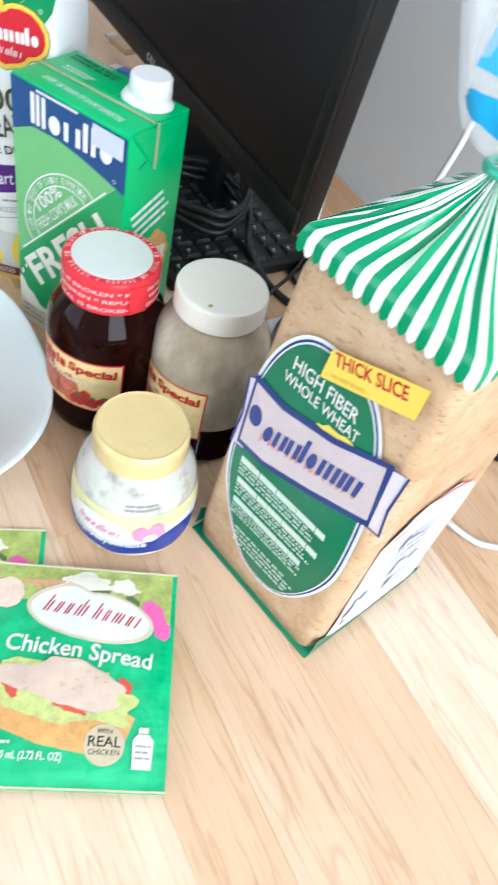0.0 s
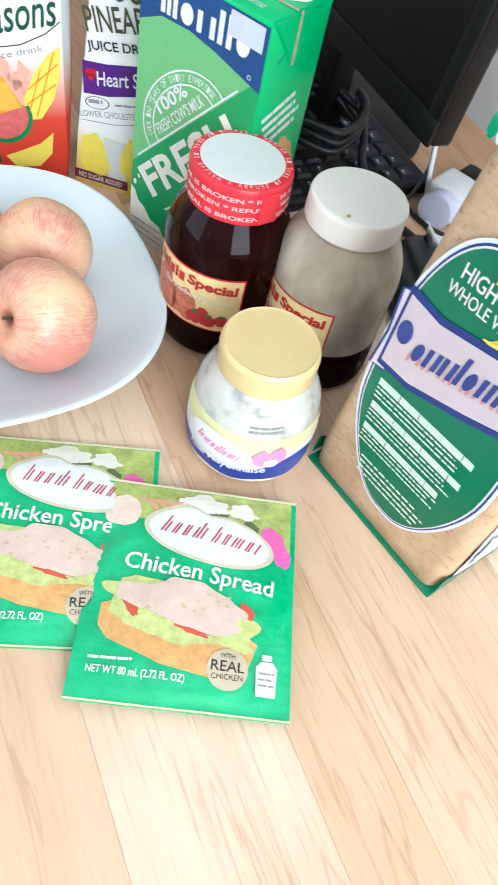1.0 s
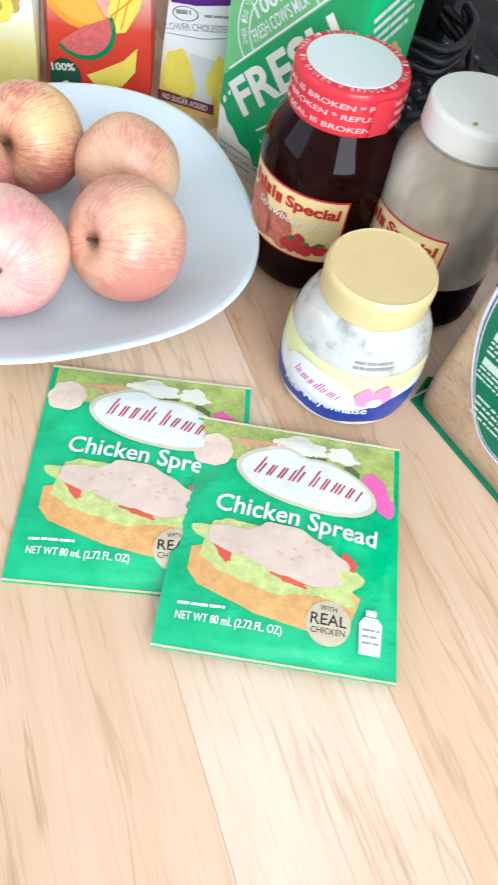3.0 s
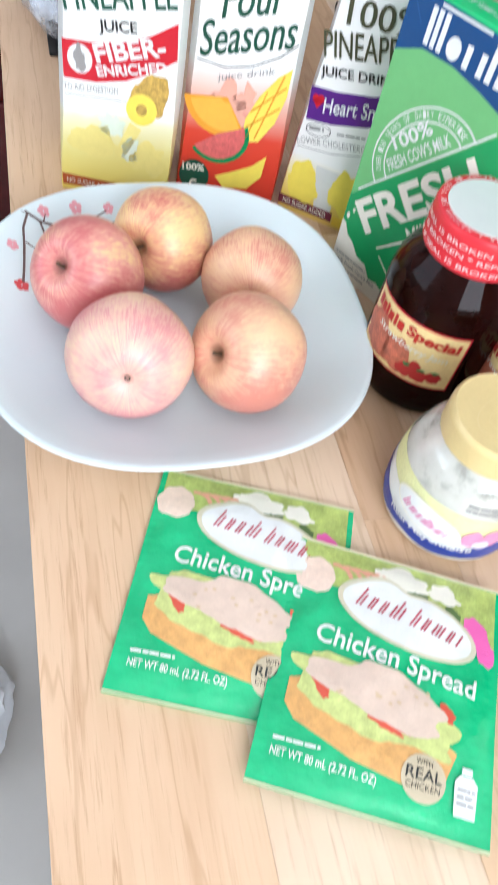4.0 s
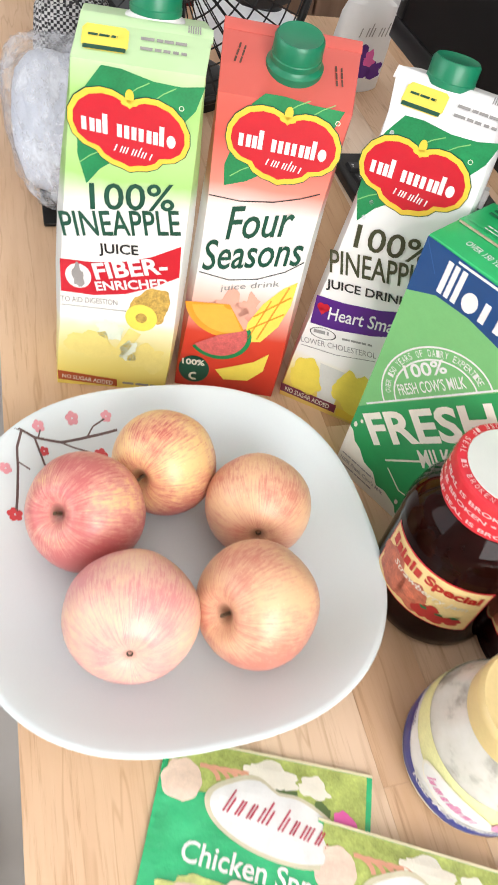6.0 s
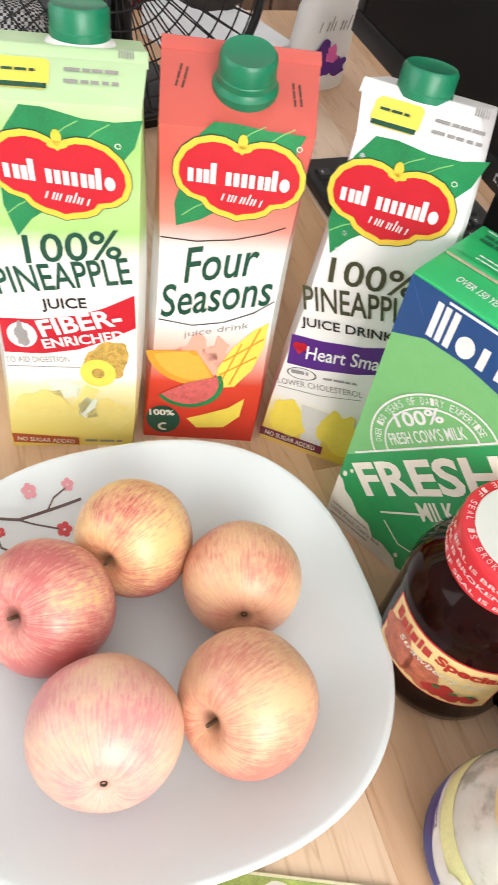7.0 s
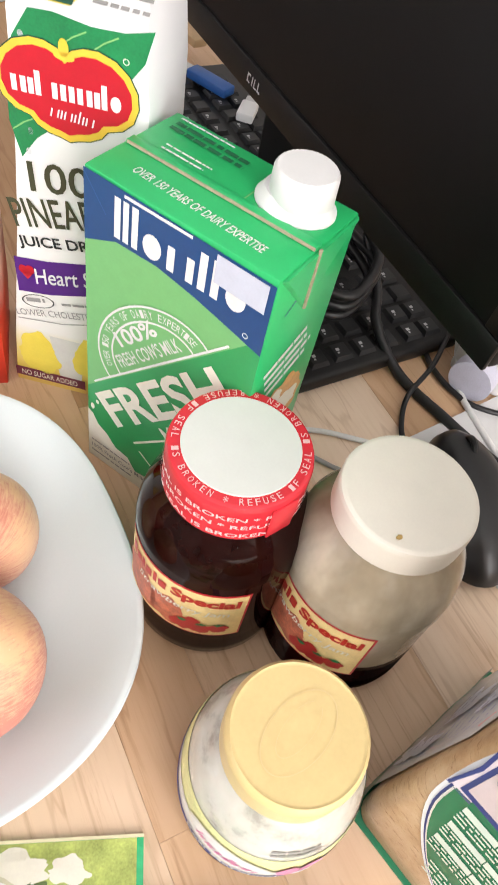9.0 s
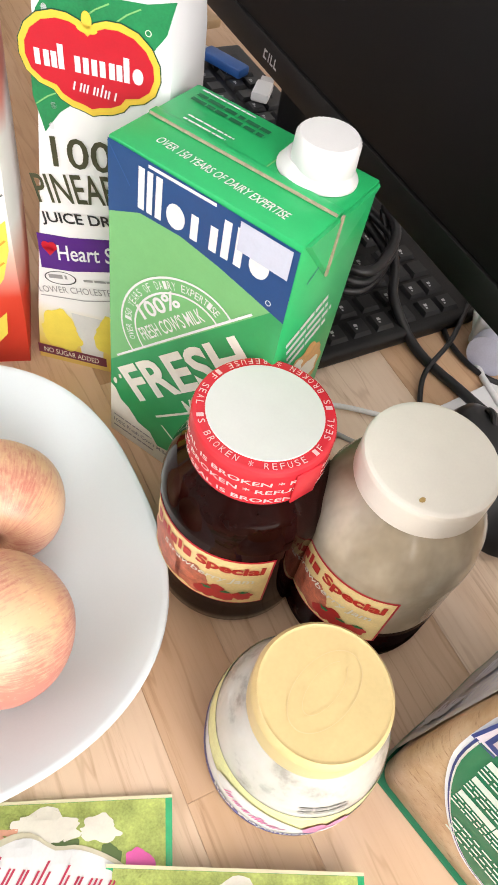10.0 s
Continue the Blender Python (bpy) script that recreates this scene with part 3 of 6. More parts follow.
def juice_carton(name, m, edges, D, H2_, label, film, capx, capy, back_view, ridge=0.45, sink=0.0):
    th = thing(name, m, label, "juice carton", "juice cartons")
    H1_ = edges[-2][0]
    rings = []
    for z, a, b in edges[:-1]:
        c = 0.0008 + 0.0115 * math.sin(math.pi * min(max(z / (H1_ + 0.004), 0), 1)) ** 1.2
        rings.append([Vector(p + (z,)) for p in ((a + c * 0.4, 0), (b - c * 0.4, 0), (b, c), (b, D - c), (b - c, D), (a + c, D), (a, D - c), (a, c))])
    k = ridge
    e0, e1 = edges[-1][1:]
    W = edges[-2][2]
    rings.append([Vector(p) for p in ((e0, D * k, H2_), (e1, D * k, H2_), (e1, D * k + .0008, H2_), (e1, D * k + .0016, H2_), (e1, D * k + .0024, H2_), (e0, D * k + .0024, H2_), (e0, D * k + .0016, H2_), (e0, D * k + 0.0008, H2_))])
    body = part("carton_body", loft(rings), film, th, "", True)
    # welded seam across the top, bent to the front
    part("top_seam", loft([[Vector((x, D * k + y, H2_ + z)) for y, z in ((-0.0065, -0.0022), (0.0, 0.0006), (0.0024, 0.0006), (0.0024, -0.0002), (-0.0063, -0.0030))] for x in (e0, e0 + 0.33 * (e1 - e0), e0 + 0.66 * (e1 - e0), e1)]), film, th)
    slope = math.degrees(math.atan2(H2_ - H1_, D * k if not back_view else D * (1 - k)))
    yc = capy
    zc = (H1_ + (H2_ - H1_) * (yc / (D * k))) if yc < D * k else (H2_ - (H2_ - H1_) * ((yc - D * k) / (D * (1 - k))))
    zc -= sink
    lean = slope * (0.5 if yc < D * k else -0.5)
    base = part("cap_base", lathe([(0, -0.003), (0.0158, -0.003), (0.0158, 0.001), (0.0140, 0.0022), (0.0134, 0.004), (0, 0.004)]), GREENCAP if not back_view else WHITEPLASTIC, th, "", True, pose(capx, yc, zc, lean, 0, 0))
    n = 60
    bm = bmesh.new()
    rows = []
    for r, z in ((0.0, 0.0035), (0.0137, 0.0035), (0.0138, 0.0065), (0.0132, 0.007), (0.0131, 0.0150), (0.0121, 0.0167), (0.0115, 0.0163), (0.0, 0.0163)):
        row = []
        for j in range(n if r else 1):
            q = r + (0.00035 if j % 2 and 0.0068 < z < 0.0155 else 0)
            row.append(bm.verts.new((q * math.cos(2 * math.pi * j / n), q * math.sin(2 * math.pi * j / n), z)))
        rows.append(row)
    for a, b in zip(rows, rows[1:]):
        for j in range(n):
            bm.faces.new(list(dict.fromkeys([a[j % len(a)], a[(j + 1) % len(a)], b[(j + 1) % len(b)], b[j % len(b)]])))
    part("cap", bm, GREENCAP, th, "ribbed green screw cap", True, pose(capx, yc, zc, lean, 0, 0))

    def roof(h):
        def f(u, v):
            t = v / (D * k)
            return (u, v, H1_ + (H2_ - H1_) * t + h)
        return f
    if back_view:
        print_on("seal_sticker", join(poly([(0.028, 0.010), (0.030, 0.006), (0.049, 0.006), (0.051, 0.010), (0.051, 0.021), (0.049, 0.023), (0.030, 0.023), (0.028, 0.020)])), I_LEMON, th, roof(0.0006), "yellow printed notice")
        print_on("seal_lettering", join(bars(0.031, 0.0150, 0.017, 1, 0.004, 0.0016, 0, 3), rect(0.029, 0.0062, 0.050, 0.0090)), I_DGREEN, th, roof(0.0009))
        print_on("date_stamp", bars(0.057, 0.017, 0.026, 2, 0.0065, 0.0020, 0, 12), I_GREY, th, roof(0.0006), "dark date stamp")
        print_on("bar_code", join(*[rect(W - 0.004 - 0.0012 * j, 0.0255, W - 0.0034 - 0.0012 * j, 0.0305) for j in range(6)]), I_GREY, th, roof(0.0012))
    else:
        for x, y, a in ((0.018, 0.020, 80), (0.074, 0.016, 95)):
            print_on("edge_print", bars(x, y, 0.014, 2, 0.003, 0.001, a, 5), I_BROWN, th, roof(0.0006))
    return th


PINE_FILM = graded("pineapple_film", [(0.0, (0.80, 0.64, 0.12)), (0.035, (0.82, 0.73, 0.26)), (0.058, (0.83, 0.80, 0.52)), (0.066, (0.82, 0.83, 0.78)), (0.150, (0.83, 0.84, 0.80)), (0.170, (0.36, 0.62, 0.20)), (0.190, (0.42, 0.65, 0.26)), (0.215, (0.33, 0.58, 0.18)), (0.235, (0.50, 0.70, 0.40))], wobble=0.008, freq=30)
RED_FILM = graded("mixed_fruit_film", [(0.0, (0.60, 0.035, 0.02)), (0.055, (0.66, 0.06, 0.03)), (0.085, (0.80, 0.50, 0.40)), (0.105, (0.84, 0.83, 0.80)), (0.155, (0.84, 0.82, 0.79)), (0.172, (0.74, 0.26, 0.20)), (0.20, (0.62, 0.105, 0.08)), (0.235, (0.63, 0.12, 0.095))], wobble=0.004)
HEART_FILM = graded("heart_film", [(0.0, (0.70, 0.48, 0.12)), (0.012, (0.78, 0.56, 0.10)), (0.032, (0.82, 0.70, 0.30)), (0.05, (0.83, 0.82, 0.78)), (0.12, (0.82, 0.80, 0.78)), (0.16, (0.80, 0.80, 0.79)), (0.2, (0.83, 0.84, 0.84)), (0.235, (0.84, 0.84, 0.84))], wobble=0.006)


def pineapple_juice():
    th = juice_carton("pineapple_juice_carton", pose(-0.1151, 0.7230, 0, 0, 0, 16.6), ((0, 0.0, 0.078), (0.006, 0.0, 0.0785), (0.03, 0.001, 0.082), (0.06, 0.003, 0.0855), (0.10, 0.005, 0.0885), (0.14, 0.009, 0.0905), (0.18, 0.015, 0.091), (0.215, 0.021, 0.0905), (0.233, 0.0235, 0.0905), (0.242, 0.026, 0.0935)), 0.066, 0.242, "green and white pineapple juice carton with green cap", PINE_FILM, 0.063, 0.046, True)
    juice_mark(th, 0.0525, 0.2, 0.060, -0.10, True)
    print_on("percent_lettering", words("100%", 0.0300, 0.1490, 0.0490, 0.0172, 6, 0.010, 0.1), I_DGREEN, th, front(H3))
    print_on("title_lettering", words("PINEAPPLE", 0.0135, 0.1290, 0.070, 0.0170, 7.5, 0.012), I_DGREEN, th, front(H3), "dark green lettering")
    print_on("juice_lettering", words("JUICE", 0.034, 0.1170, 0.024, 0.0095, 3, 0.02), I_BLACK, th, front(H3))
    band = [(0.010, 0.112), (0.03, 0.1115), (0.05, 0.1145), (0.066, 0.120), (0.0835, 0.1300), (0.0835, 0.1065), (0.066, 0.096), (0.05, 0.089), (0.03, 0.0855), (0.009, 0.0865)]
    print_on("red_band", poly(band), I_RED, th, front(H1), "red printed band")
    print_on("stomach_oval", oval(0.0205, 0.1, 0.0080, 0.0095), I_WHITE, th, front(H2))
    print_on("stomach_mark", blob(0.0205, 0.1, 0.0035, 0.0075, 0.35, 3), I_GREY, th, front(H3))
    print_on("band_lettering", join(words("FIBER-", 0.0315, 0.0985, 0.0465, 0.0125, 13, 0.03), words("ENRICHED", 0.0315, 0.0895, 0.0465, 0.0075, 10, 0.03)), I_WHITE, th, front(H3), "white lettering on red")
    print_on("small_lettering", words("TO AID DIGESTION", 0.0085, 0.0785, 0.036, 0.0045, 1), I_GREY, th, front(H3))
    print_on("under_rule", line([(0.0085, 0.0755), (0.05, 0.0745)], 0.0005), I_GREY, th, front(H2))
    print_on("pineapple_picture", join(blob(0.0655, 0.079, 0.013, 0.016, 0.15, 5, 46, -30)), plain("ink_pineapple_skin", (0.52, 0.34, 0.08), 0.4, vary=0.5, scale=260), th, front(H1), "printed pineapple")
    print_on("pineapple_ring", ring(0.060, 0.070, 0.0038, 0.0105, 0, 360, 40, 1.1), I_LEMON, th, front(H3), "printed pineapple ring")
    print_on("pineapple_chunk", join(poly([(0.040, 0.034), (0.047, 0.031), (0.060, 0.055), (0.052, 0.060)]), blob(0.028, 0.042, 0.016, 0.014, 0.3, 8), blob(0.064, 0.033, 0.012, 0.012, 0.3, 2)), ink("ink_soft_lemon", (0.83, 0.72, 0.24)), th, front(H2))
    print_on("juice_splash", join(blob(0.040, 0.057, 0.008, 0.009, 0.5, 6), blob(0.052, 0.038, 0.006, 0.008, 0.5, 16)), ink("ink_splash", (0.74, 0.82, 0.66)), th, front(H2))
    print_on("sugar_strip", poly([(0.0012, 0.0135), (0.043, 0.0085), (0.043, 0.0012), (0.0012, 0.0042)]), ink("ink_rust", (0.42, 0.08, 0.02)), th, front(H1), "rust printed strip")
    print_on("sugar_lettering", words("NO SUGAR ADDED", 0.004, 0.0065, 0.036, 0.0040, -6, 0.01), I_CREAM, th, front(H3))
    print_on("net_lettering", bars(0.047, 0.0045, 0.026, 1, 0.003, 0.0022, -2, 5), I_GREY, th, front(H1))
    return th


def mixed_juice():
    th = juice_carton("mixed_juice_carton", pose(-0.0362, 0.7560, 0, 0, 0, 12.0), ((0, 0.0, 0.0745), (0.006, 0.0, 0.075), (0.04, 0.0015, 0.078), (0.08, 0.003, 0.080), (0.12, 0.005, 0.081), (0.16, 0.0075, 0.0815), (0.20, 0.0095, 0.082), (0.2225, 0.0105, 0.083), (0.24, 0.0095, 0.0865)), 0.066, 0.240, "red and white mixed fruit juice carton with green cap", RED_FILM, 0.050, 0.0255, False, 0.72)
    juice_mark(th, 0.0495, 0.2, 0.060, -0.03, False)
    print_on("upper_rule", line([(0.0115, 0.1625), (0.03, 0.1615), (0.05, 0.1645), (0.065, 0.1695), (0.0755, 0.1745)], 0.0007), I_BLACK, th, front(H2))
    print_on("title_lettering", join(words("Four", 0.0245, 0.1335, 0.044, 0.0225, 14, 0.008, 0.5), words("Seasons", 0.0125, 0.1080, 0.066, 0.0225, 14, 0.008, 0.5)), I_DGREEN, th, front(H3), "dark green script lettering")
    print_on("lower_rule", line([(0.0105, 0.1065), (0.03, 0.1035), (0.048, 0.1075), (0.065, 0.1165), (0.0755, 0.126)], 0.0007), I_BLACK, th, front(H2))
    print_on("juice_lettering", words("juice drink", 0.0255, 0.0925, 0.040, 0.0060, 16, 0.0, 0.2), I_GREY, th, front(H3))
    print_on("splash", join(blob(0.035, 0.076, 0.012, 0.013, 0.5, 3), blob(0.045, 0.084, 0.006, 0.010, 0.5, 12)), I_SALMON, th, front(H1))
    print_on("orange_slice", ring(0.0330, 0.0835, 0.0, 0.030, 185, 300, 30), I_ORANGE, th, front(H2), "printed orange slice")
    print_on("orange_flesh", ring(0.0330, 0.0835, 0.004, 0.0255, 190, 296, 30), ink("ink_flesh_orange", (0.80, 0.44, 0.06)), th, front(H3))
    mango = [(0.046, 0.052), (0.058, 0.054), (0.068, 0.070), (0.0735, 0.090), (0.0745, 0.110), (0.066, 0.103), (0.055, 0.088), (0.047, 0.070)]
    print_on("mango", poly(mango), I_LEMON, th, front(H2), "printed cut mango")
    print_on("mango_cuts", join(line([(0.048, 0.064), (0.070, 0.082)], 0.0012), line([(0.050, 0.076), (0.0725, 0.097)], 0.0012), line([(0.055, 0.056), (0.070, 0.105)], 0.0012), line([(0.049, 0.056), (0.060, 0.092)], 0.001)), I_ORANGE, th, front(H3))
    print_on("melon_rind", ring(0.0290, 0.0545, 0.0, 0.0225, 205, 375, 30, 1.0, 10), I_GREEN, th, front(H3))
    print_on("melon", ring(0.0285, 0.0555, 0.0, 0.0200, 205, 372, 30, 1.0, 10), plain("ink_melon", (0.62, 0.13, 0.12), 0.35, vary=0.25, scale=400), th, front(H4), "printed melon slice")
    print_on("pineapple_chunk", poly([(0.029, 0.021), (0.040, 0.026), (0.056, 0.034), (0.066, 0.044), (0.064, 0.026), (0.054, 0.014), (0.036, 0.012)]), I_LEMON, th, front(H3), "printed pineapple piece")
    print_on("vitamin_disc", oval(0.0135, 0.0185, 0.0112, 0.0135), I_DGREEN, th, front(H3), "dark green printed disc")
    print_on("vitamin_lettering", join(words("100%", 0.0045, 0.0225, 0.0165, 0.0058, 2, 0.03), ring(0.014, 0.0115, 0.0022, 0.0040, 60, 300, 20)), I_CREAM, th, front(H4))
    return th


def heart_juice():
    th = juice_carton("heart_juice_carton", pose(0.0405, 0.7775, 0, 0, 0, -9.0), ((0, 0.001, 0.078), (0.006, 0.001, 0.0785), (0.04, 0.0025, 0.082), (0.08, 0.006, 0.085), (0.12, 0.011, 0.0865), (0.165, 0.017, 0.0865), (0.20, 0.0215, 0.086), (0.2285, 0.0245, 0.083), (0.239, 0.0185, 0.076)), 0.066, 0.239, "white and purple pineapple juice carton with green cap", HEART_FILM, 0.0472, 0.0365, True, 0.45, 0.004)
    juice_mark(th, 0.0480, 0.200, 0.059, 0.03, True)
    print_on("percent_lettering", words("100%", 0.0262, 0.1447, 0.0475, 0.0163, 7, 0.010, 0.08), ink("ink_olive", (0.055, 0.06, 0.03)), th, front(H3))
    print_on("title_lettering", words("PINEAPPLE", 0.0160, 0.1215, 0.064, 0.0165, 12, 0.010), bpy.data.materials["ink_olive"], th, front(H3), "dark olive lettering")
    print_on("juice_lettering", words("JUICE DRINK", 0.0165, 0.1075, 0.055, 0.0085, 10, 0.018), I_BLACK, th, front(H3))
    band = [(0.0115, 0.1008), (0.03, 0.1025), (0.055, 0.108), (0.0795, 0.118), (0.0795, 0.097), (0.055, 0.086), (0.03, 0.079), (0.0115, 0.0768)]
    print_on("purple_band", poly(band), I_PURPLE, th, front(H1), "purple printed band")
    print_on("band_heart", join(oval(0.0160, 0.0935, 0.0025, 0.0030), oval(0.0197, 0.094, 0.0025, 0.0030), poly([(0.0137, 0.0925), (0.0221, 0.0930), (0.0178, 0.0870)])), I_RED, th, front(H3))
    print_on("band_lettering", words("Heart Smart", 0.0225, 0.0852, 0.054, 0.0105, 12, 0.010, 0.25), I_WHITE, th, front(H3), "white script lettering")
    print_on("oval_mark", ring(0.022, 0.072, 0.0088, 0.0096, 0, 360, 40, 0.5, 10), I_BLACK, th, front(H2))
    print_on("oval_bar", join(bars(0.0155, 0.0705, 0.013, 1, 0.003, 0.0028, 10, 3)), I_GREY, th, front(H3))
    print_on("claim_lettering", join(words("LOWER CHOLESTEROL", 0.0085, 0.0580, 0.055, 0.0048, 12), bars(0.036, 0.0735, 0.026, 1, 0.003, 0.0016, 12, 14)), I_GREY, th, front(H3))
    print_on("claim_rule", line([(0.0085, 0.0555), (0.035, 0.0585), (0.062, 0.0665)], 0.0006), I_GREY, th, front(H2))
    print_on("glass_picture", join(poly([(0.030, 0.012), (0.044, 0.012), (0.046, 0.046), (0.026, 0.046)])), ink("ink_glass", (0.66, 0.66, 0.62)), th, front(H1), "printed glass of juice")
    print_on("pineapple_picture", join(blob(0.018, 0.028, 0.013, 0.016, 0.2, 5), blob(0.054, 0.032, 0.013, 0.018, 0.2, 11)), I_LEMON, th, front(H2))
    print_on("sugar_strip", poly([(0.0012, 0.0125), (0.046, 0.0125), (0.046, 0.0045), (0.0012, 0.0045)]), ink("ink_plum", (0.16, 0.02, 0.05)), th, front(H2), "plum printed strip")
    print_on("sugar_lettering", words("NO SUGAR ADDED", 0.005, 0.0062, 0.036, 0.0045, 0, 0.01), I_CREAM, th, front(H3))
    print_on("net_strip", rect(0.0470, 0.0025, 0.084, 0.0105), I_YELLOW, th, front(H1))
    print_on("drops", join(*[oval(0.027 + 0.004 * (q % 1), 0.166 + 0.0105 * j, 0.0013, 0.0017) for j, q in enumerate((0.1, 0.6, 0.3, 0.8, 0.2, 0.7))]), ink("ink_drop", (0.66, 0.68, 0.70)), th, front(H1))
    return th


def lean(th, across):
    """Slide every level of a carton sideways, so that it stands nearer to upright."""
    for ob in th.children:
        if ob.name.startswith("cap"):
            ob.matrix_basis = Matrix.Translation((-across * 0.24, 0, 0)) @ ob.matrix_basis
        else:
            for v in ob.data.vertices:
                v.co.x -= across * v.co.z


lean(pineapple_juice(), 0.032)
lean(mixed_juice(), 0.025)
lean(heart_juice(), 0.036)

# ---------- jars ----------

def jam_label(th, turn, r):
    fine = 0.003
    print_on("paper_label", rect(-0.036, 0.0285, 0.036, 0.0735), I_RED, th, round_wall(r, 0.0003, turn), "paper label with red border", fine)
    print_on("label_field", rect(-0.0348, 0.0297, 0.0348, 0.0723), plain("label_yellow", (0.84, 0.66, 0.30), 0.45, vary=0.15, scale=60), th, round_wall(r, 0.0005, turn), "", fine)
    print_on("label_scene", join(blob(-0.020, 0.046, 0.015, 0.0135, 0.25, 3), blob(-0.003, 0.043, 0.013, 0.011, 0.25, 5)), plain("ink_jam_scene", (0.55, 0.16, 0.09), 0.45, vary=0.45, scale=160), th, round_wall(r, 0.0007, turn), "printed bowl of strawberries", fine)
    for x, z, a, b, q in ((0.006, 0.0375, 0.0055, 0.005, 2), (0.0155, 0.0370, 0.0055, 0.005, 4), (0.0245, 0.0385, 0.0050, 0.0045, 6), (0.011, 0.0425, 0.0045, 0.004, 9)):
        print_on("label_berry", blob(x, z, a, b, 0.15, q), ink("ink_berry", (0.50, 0.03, 0.03)), th, round_wall(r, 0.0009, turn), "", fine)
    for x, z in ((0.0065, 0.0420), (0.0160, 0.0415), (0.0245, 0.0425)):
        print_on("label_leaf", blob(x, z, 0.0024, 0.0011, 0.3, int(x * 9000)), I_GREEN, th, round_wall(r, 0.0011, turn), "", fine)
    deep = ink("ink_deep_red", (0.50, 0.03, 0.02))
    for x, w, hi in ((-0.031, 0.0045, 0.0085), (-0.0255, 0.0040, 0.0065), (-0.0205, 0.0022, 0.0085), (-0.0172, 0.0042, 0.0065), (-0.0118, 0.0022, 0.0085), (-0.0085, 0.0045, 0.0065)):
        print_on("mark_bar", rect(x, 0.0607, x + w, 0.0607 + hi), deep, th, round_wall(r, 0.0009, turn), "deep red bar", fine)
    print_on("special_lettering", words("Special", -0.0015, 0.0598, 0.0330, 0.0098, -2, 0.04), deep, th, round_wall(r, 0.0009, turn), "deep red lettering", fine)
    print_on("jam_lettering", words("Strawberry Jam", -0.022, 0.0505, 0.050, 0.0062, 0, 0.01, 0.2), I_CREAM, th, round_wall(r, 0.0009, turn), "", fine)


def around(text, r, z, height, turn, per, mat, th, name):
    """Lettering that runs round a lid's skirt."""
    bm = words(text, -per / 2, z, per, height, 0, 0.015)
    print_on(name, bm, mat, th, round_wall(r, 0.0004, turn), "", 0.003)


def full_jam():
    th = thing("jam_jar", pose(0.1716, 0.6468, 0), "full glass jar of dark strawberry jam with red seal film", "jar", "jam jars")
    prof = [(0, 0.0015), (0.033, 0.0), (0.0375, 0.001), (0.0408, 0.005), (0.0412, 0.012), (0.0408, 0.022), (0.0408, 0.066), (0.0412, 0.072), (0.0410, 0.080), (0.0388, 0.090), (0.0345, 0.0985), (0.0300, 0.1050), (0.0288, 0.108), (0.0288, 0.116), (0, 0.116)]
    m = Nodes("jam_in_glass", 0.05, 0, 0.13)
    v = m.coords()
    m.base(m.ramp(m.noise(55, 4, v), [(0.3, (0.005, 0.0009, 0.0006)), (0.7, (0.016, 0.0026, 0.002))]))
    m.bump(m.noise(35, 2, v), 0.05, 0.002)
    part("glass_body", lathe(prof, 64), m.mat, th, "dark jam behind glossy glass")
    part("lid", lathe([(0, 0.107), (0.0308, 0.107), (0.0315, 0.1085), (0.0309, 0.1170), (0.0315, 0.1180), (0.0313, 0.1285), (0.0306, 0.1303), (0.0295, 0.1309), (0, 0.1309)], 64), REDFOIL, th, "red shrink film over the lid")
    part("lid_top", lathe([(0, 0.1307), (0.0250, 0.1307), (0.0255, 0.1313), (0.0252, 0.1316), (0, 0.1314)], 64), plain("lid_white", (0.66, 0.68, 0.64), 0.4, vary=0.03), th, "white lid top showing through the film")
    I_SEAL = ink("ink_seal_pink", (0.78, 0.50, 0.50))
    for z, turn in ((0.1225, -70), (0.1168, -95), (0.1105, -50)):
        around("REFUSE IF SEAL IS BROKEN * REFUSE IF SEAL IS BROKEN *", 0.0316, z, 0.0030, turn, 0.176, I_SEAL, th, "seal_lettering")
    small = []
    for k, ch in enumerate("REFUSE IF SEAL IS BROKEN * REFUSE IF SEAL IS BROKEN * "):
        if ch != " ":
            a = radians(90 + 360 * k / 54)
            small.append(words(ch, 0.0293 * math.cos(a), 0.0293 * math.sin(a), 0.0020, 0.0030, 90 + 360 * k / 54 + 90))
    print_on("rim_lettering", join(*small), I_SEAL, th, lambda u, v: (u, v, 0.1314))
    jam_label(th, -118, 0.0410)
    part("film_fold", box(-0.0065, -0.0006, 0.1080, 0.0065, 0.0006, 0.1280, 0.0005), REDFOIL, th, "", True, pose(0.0316 * math.cos(radians(-52)), 0.0316 * math.sin(radians(-52)), 0, 0, 0, 38))


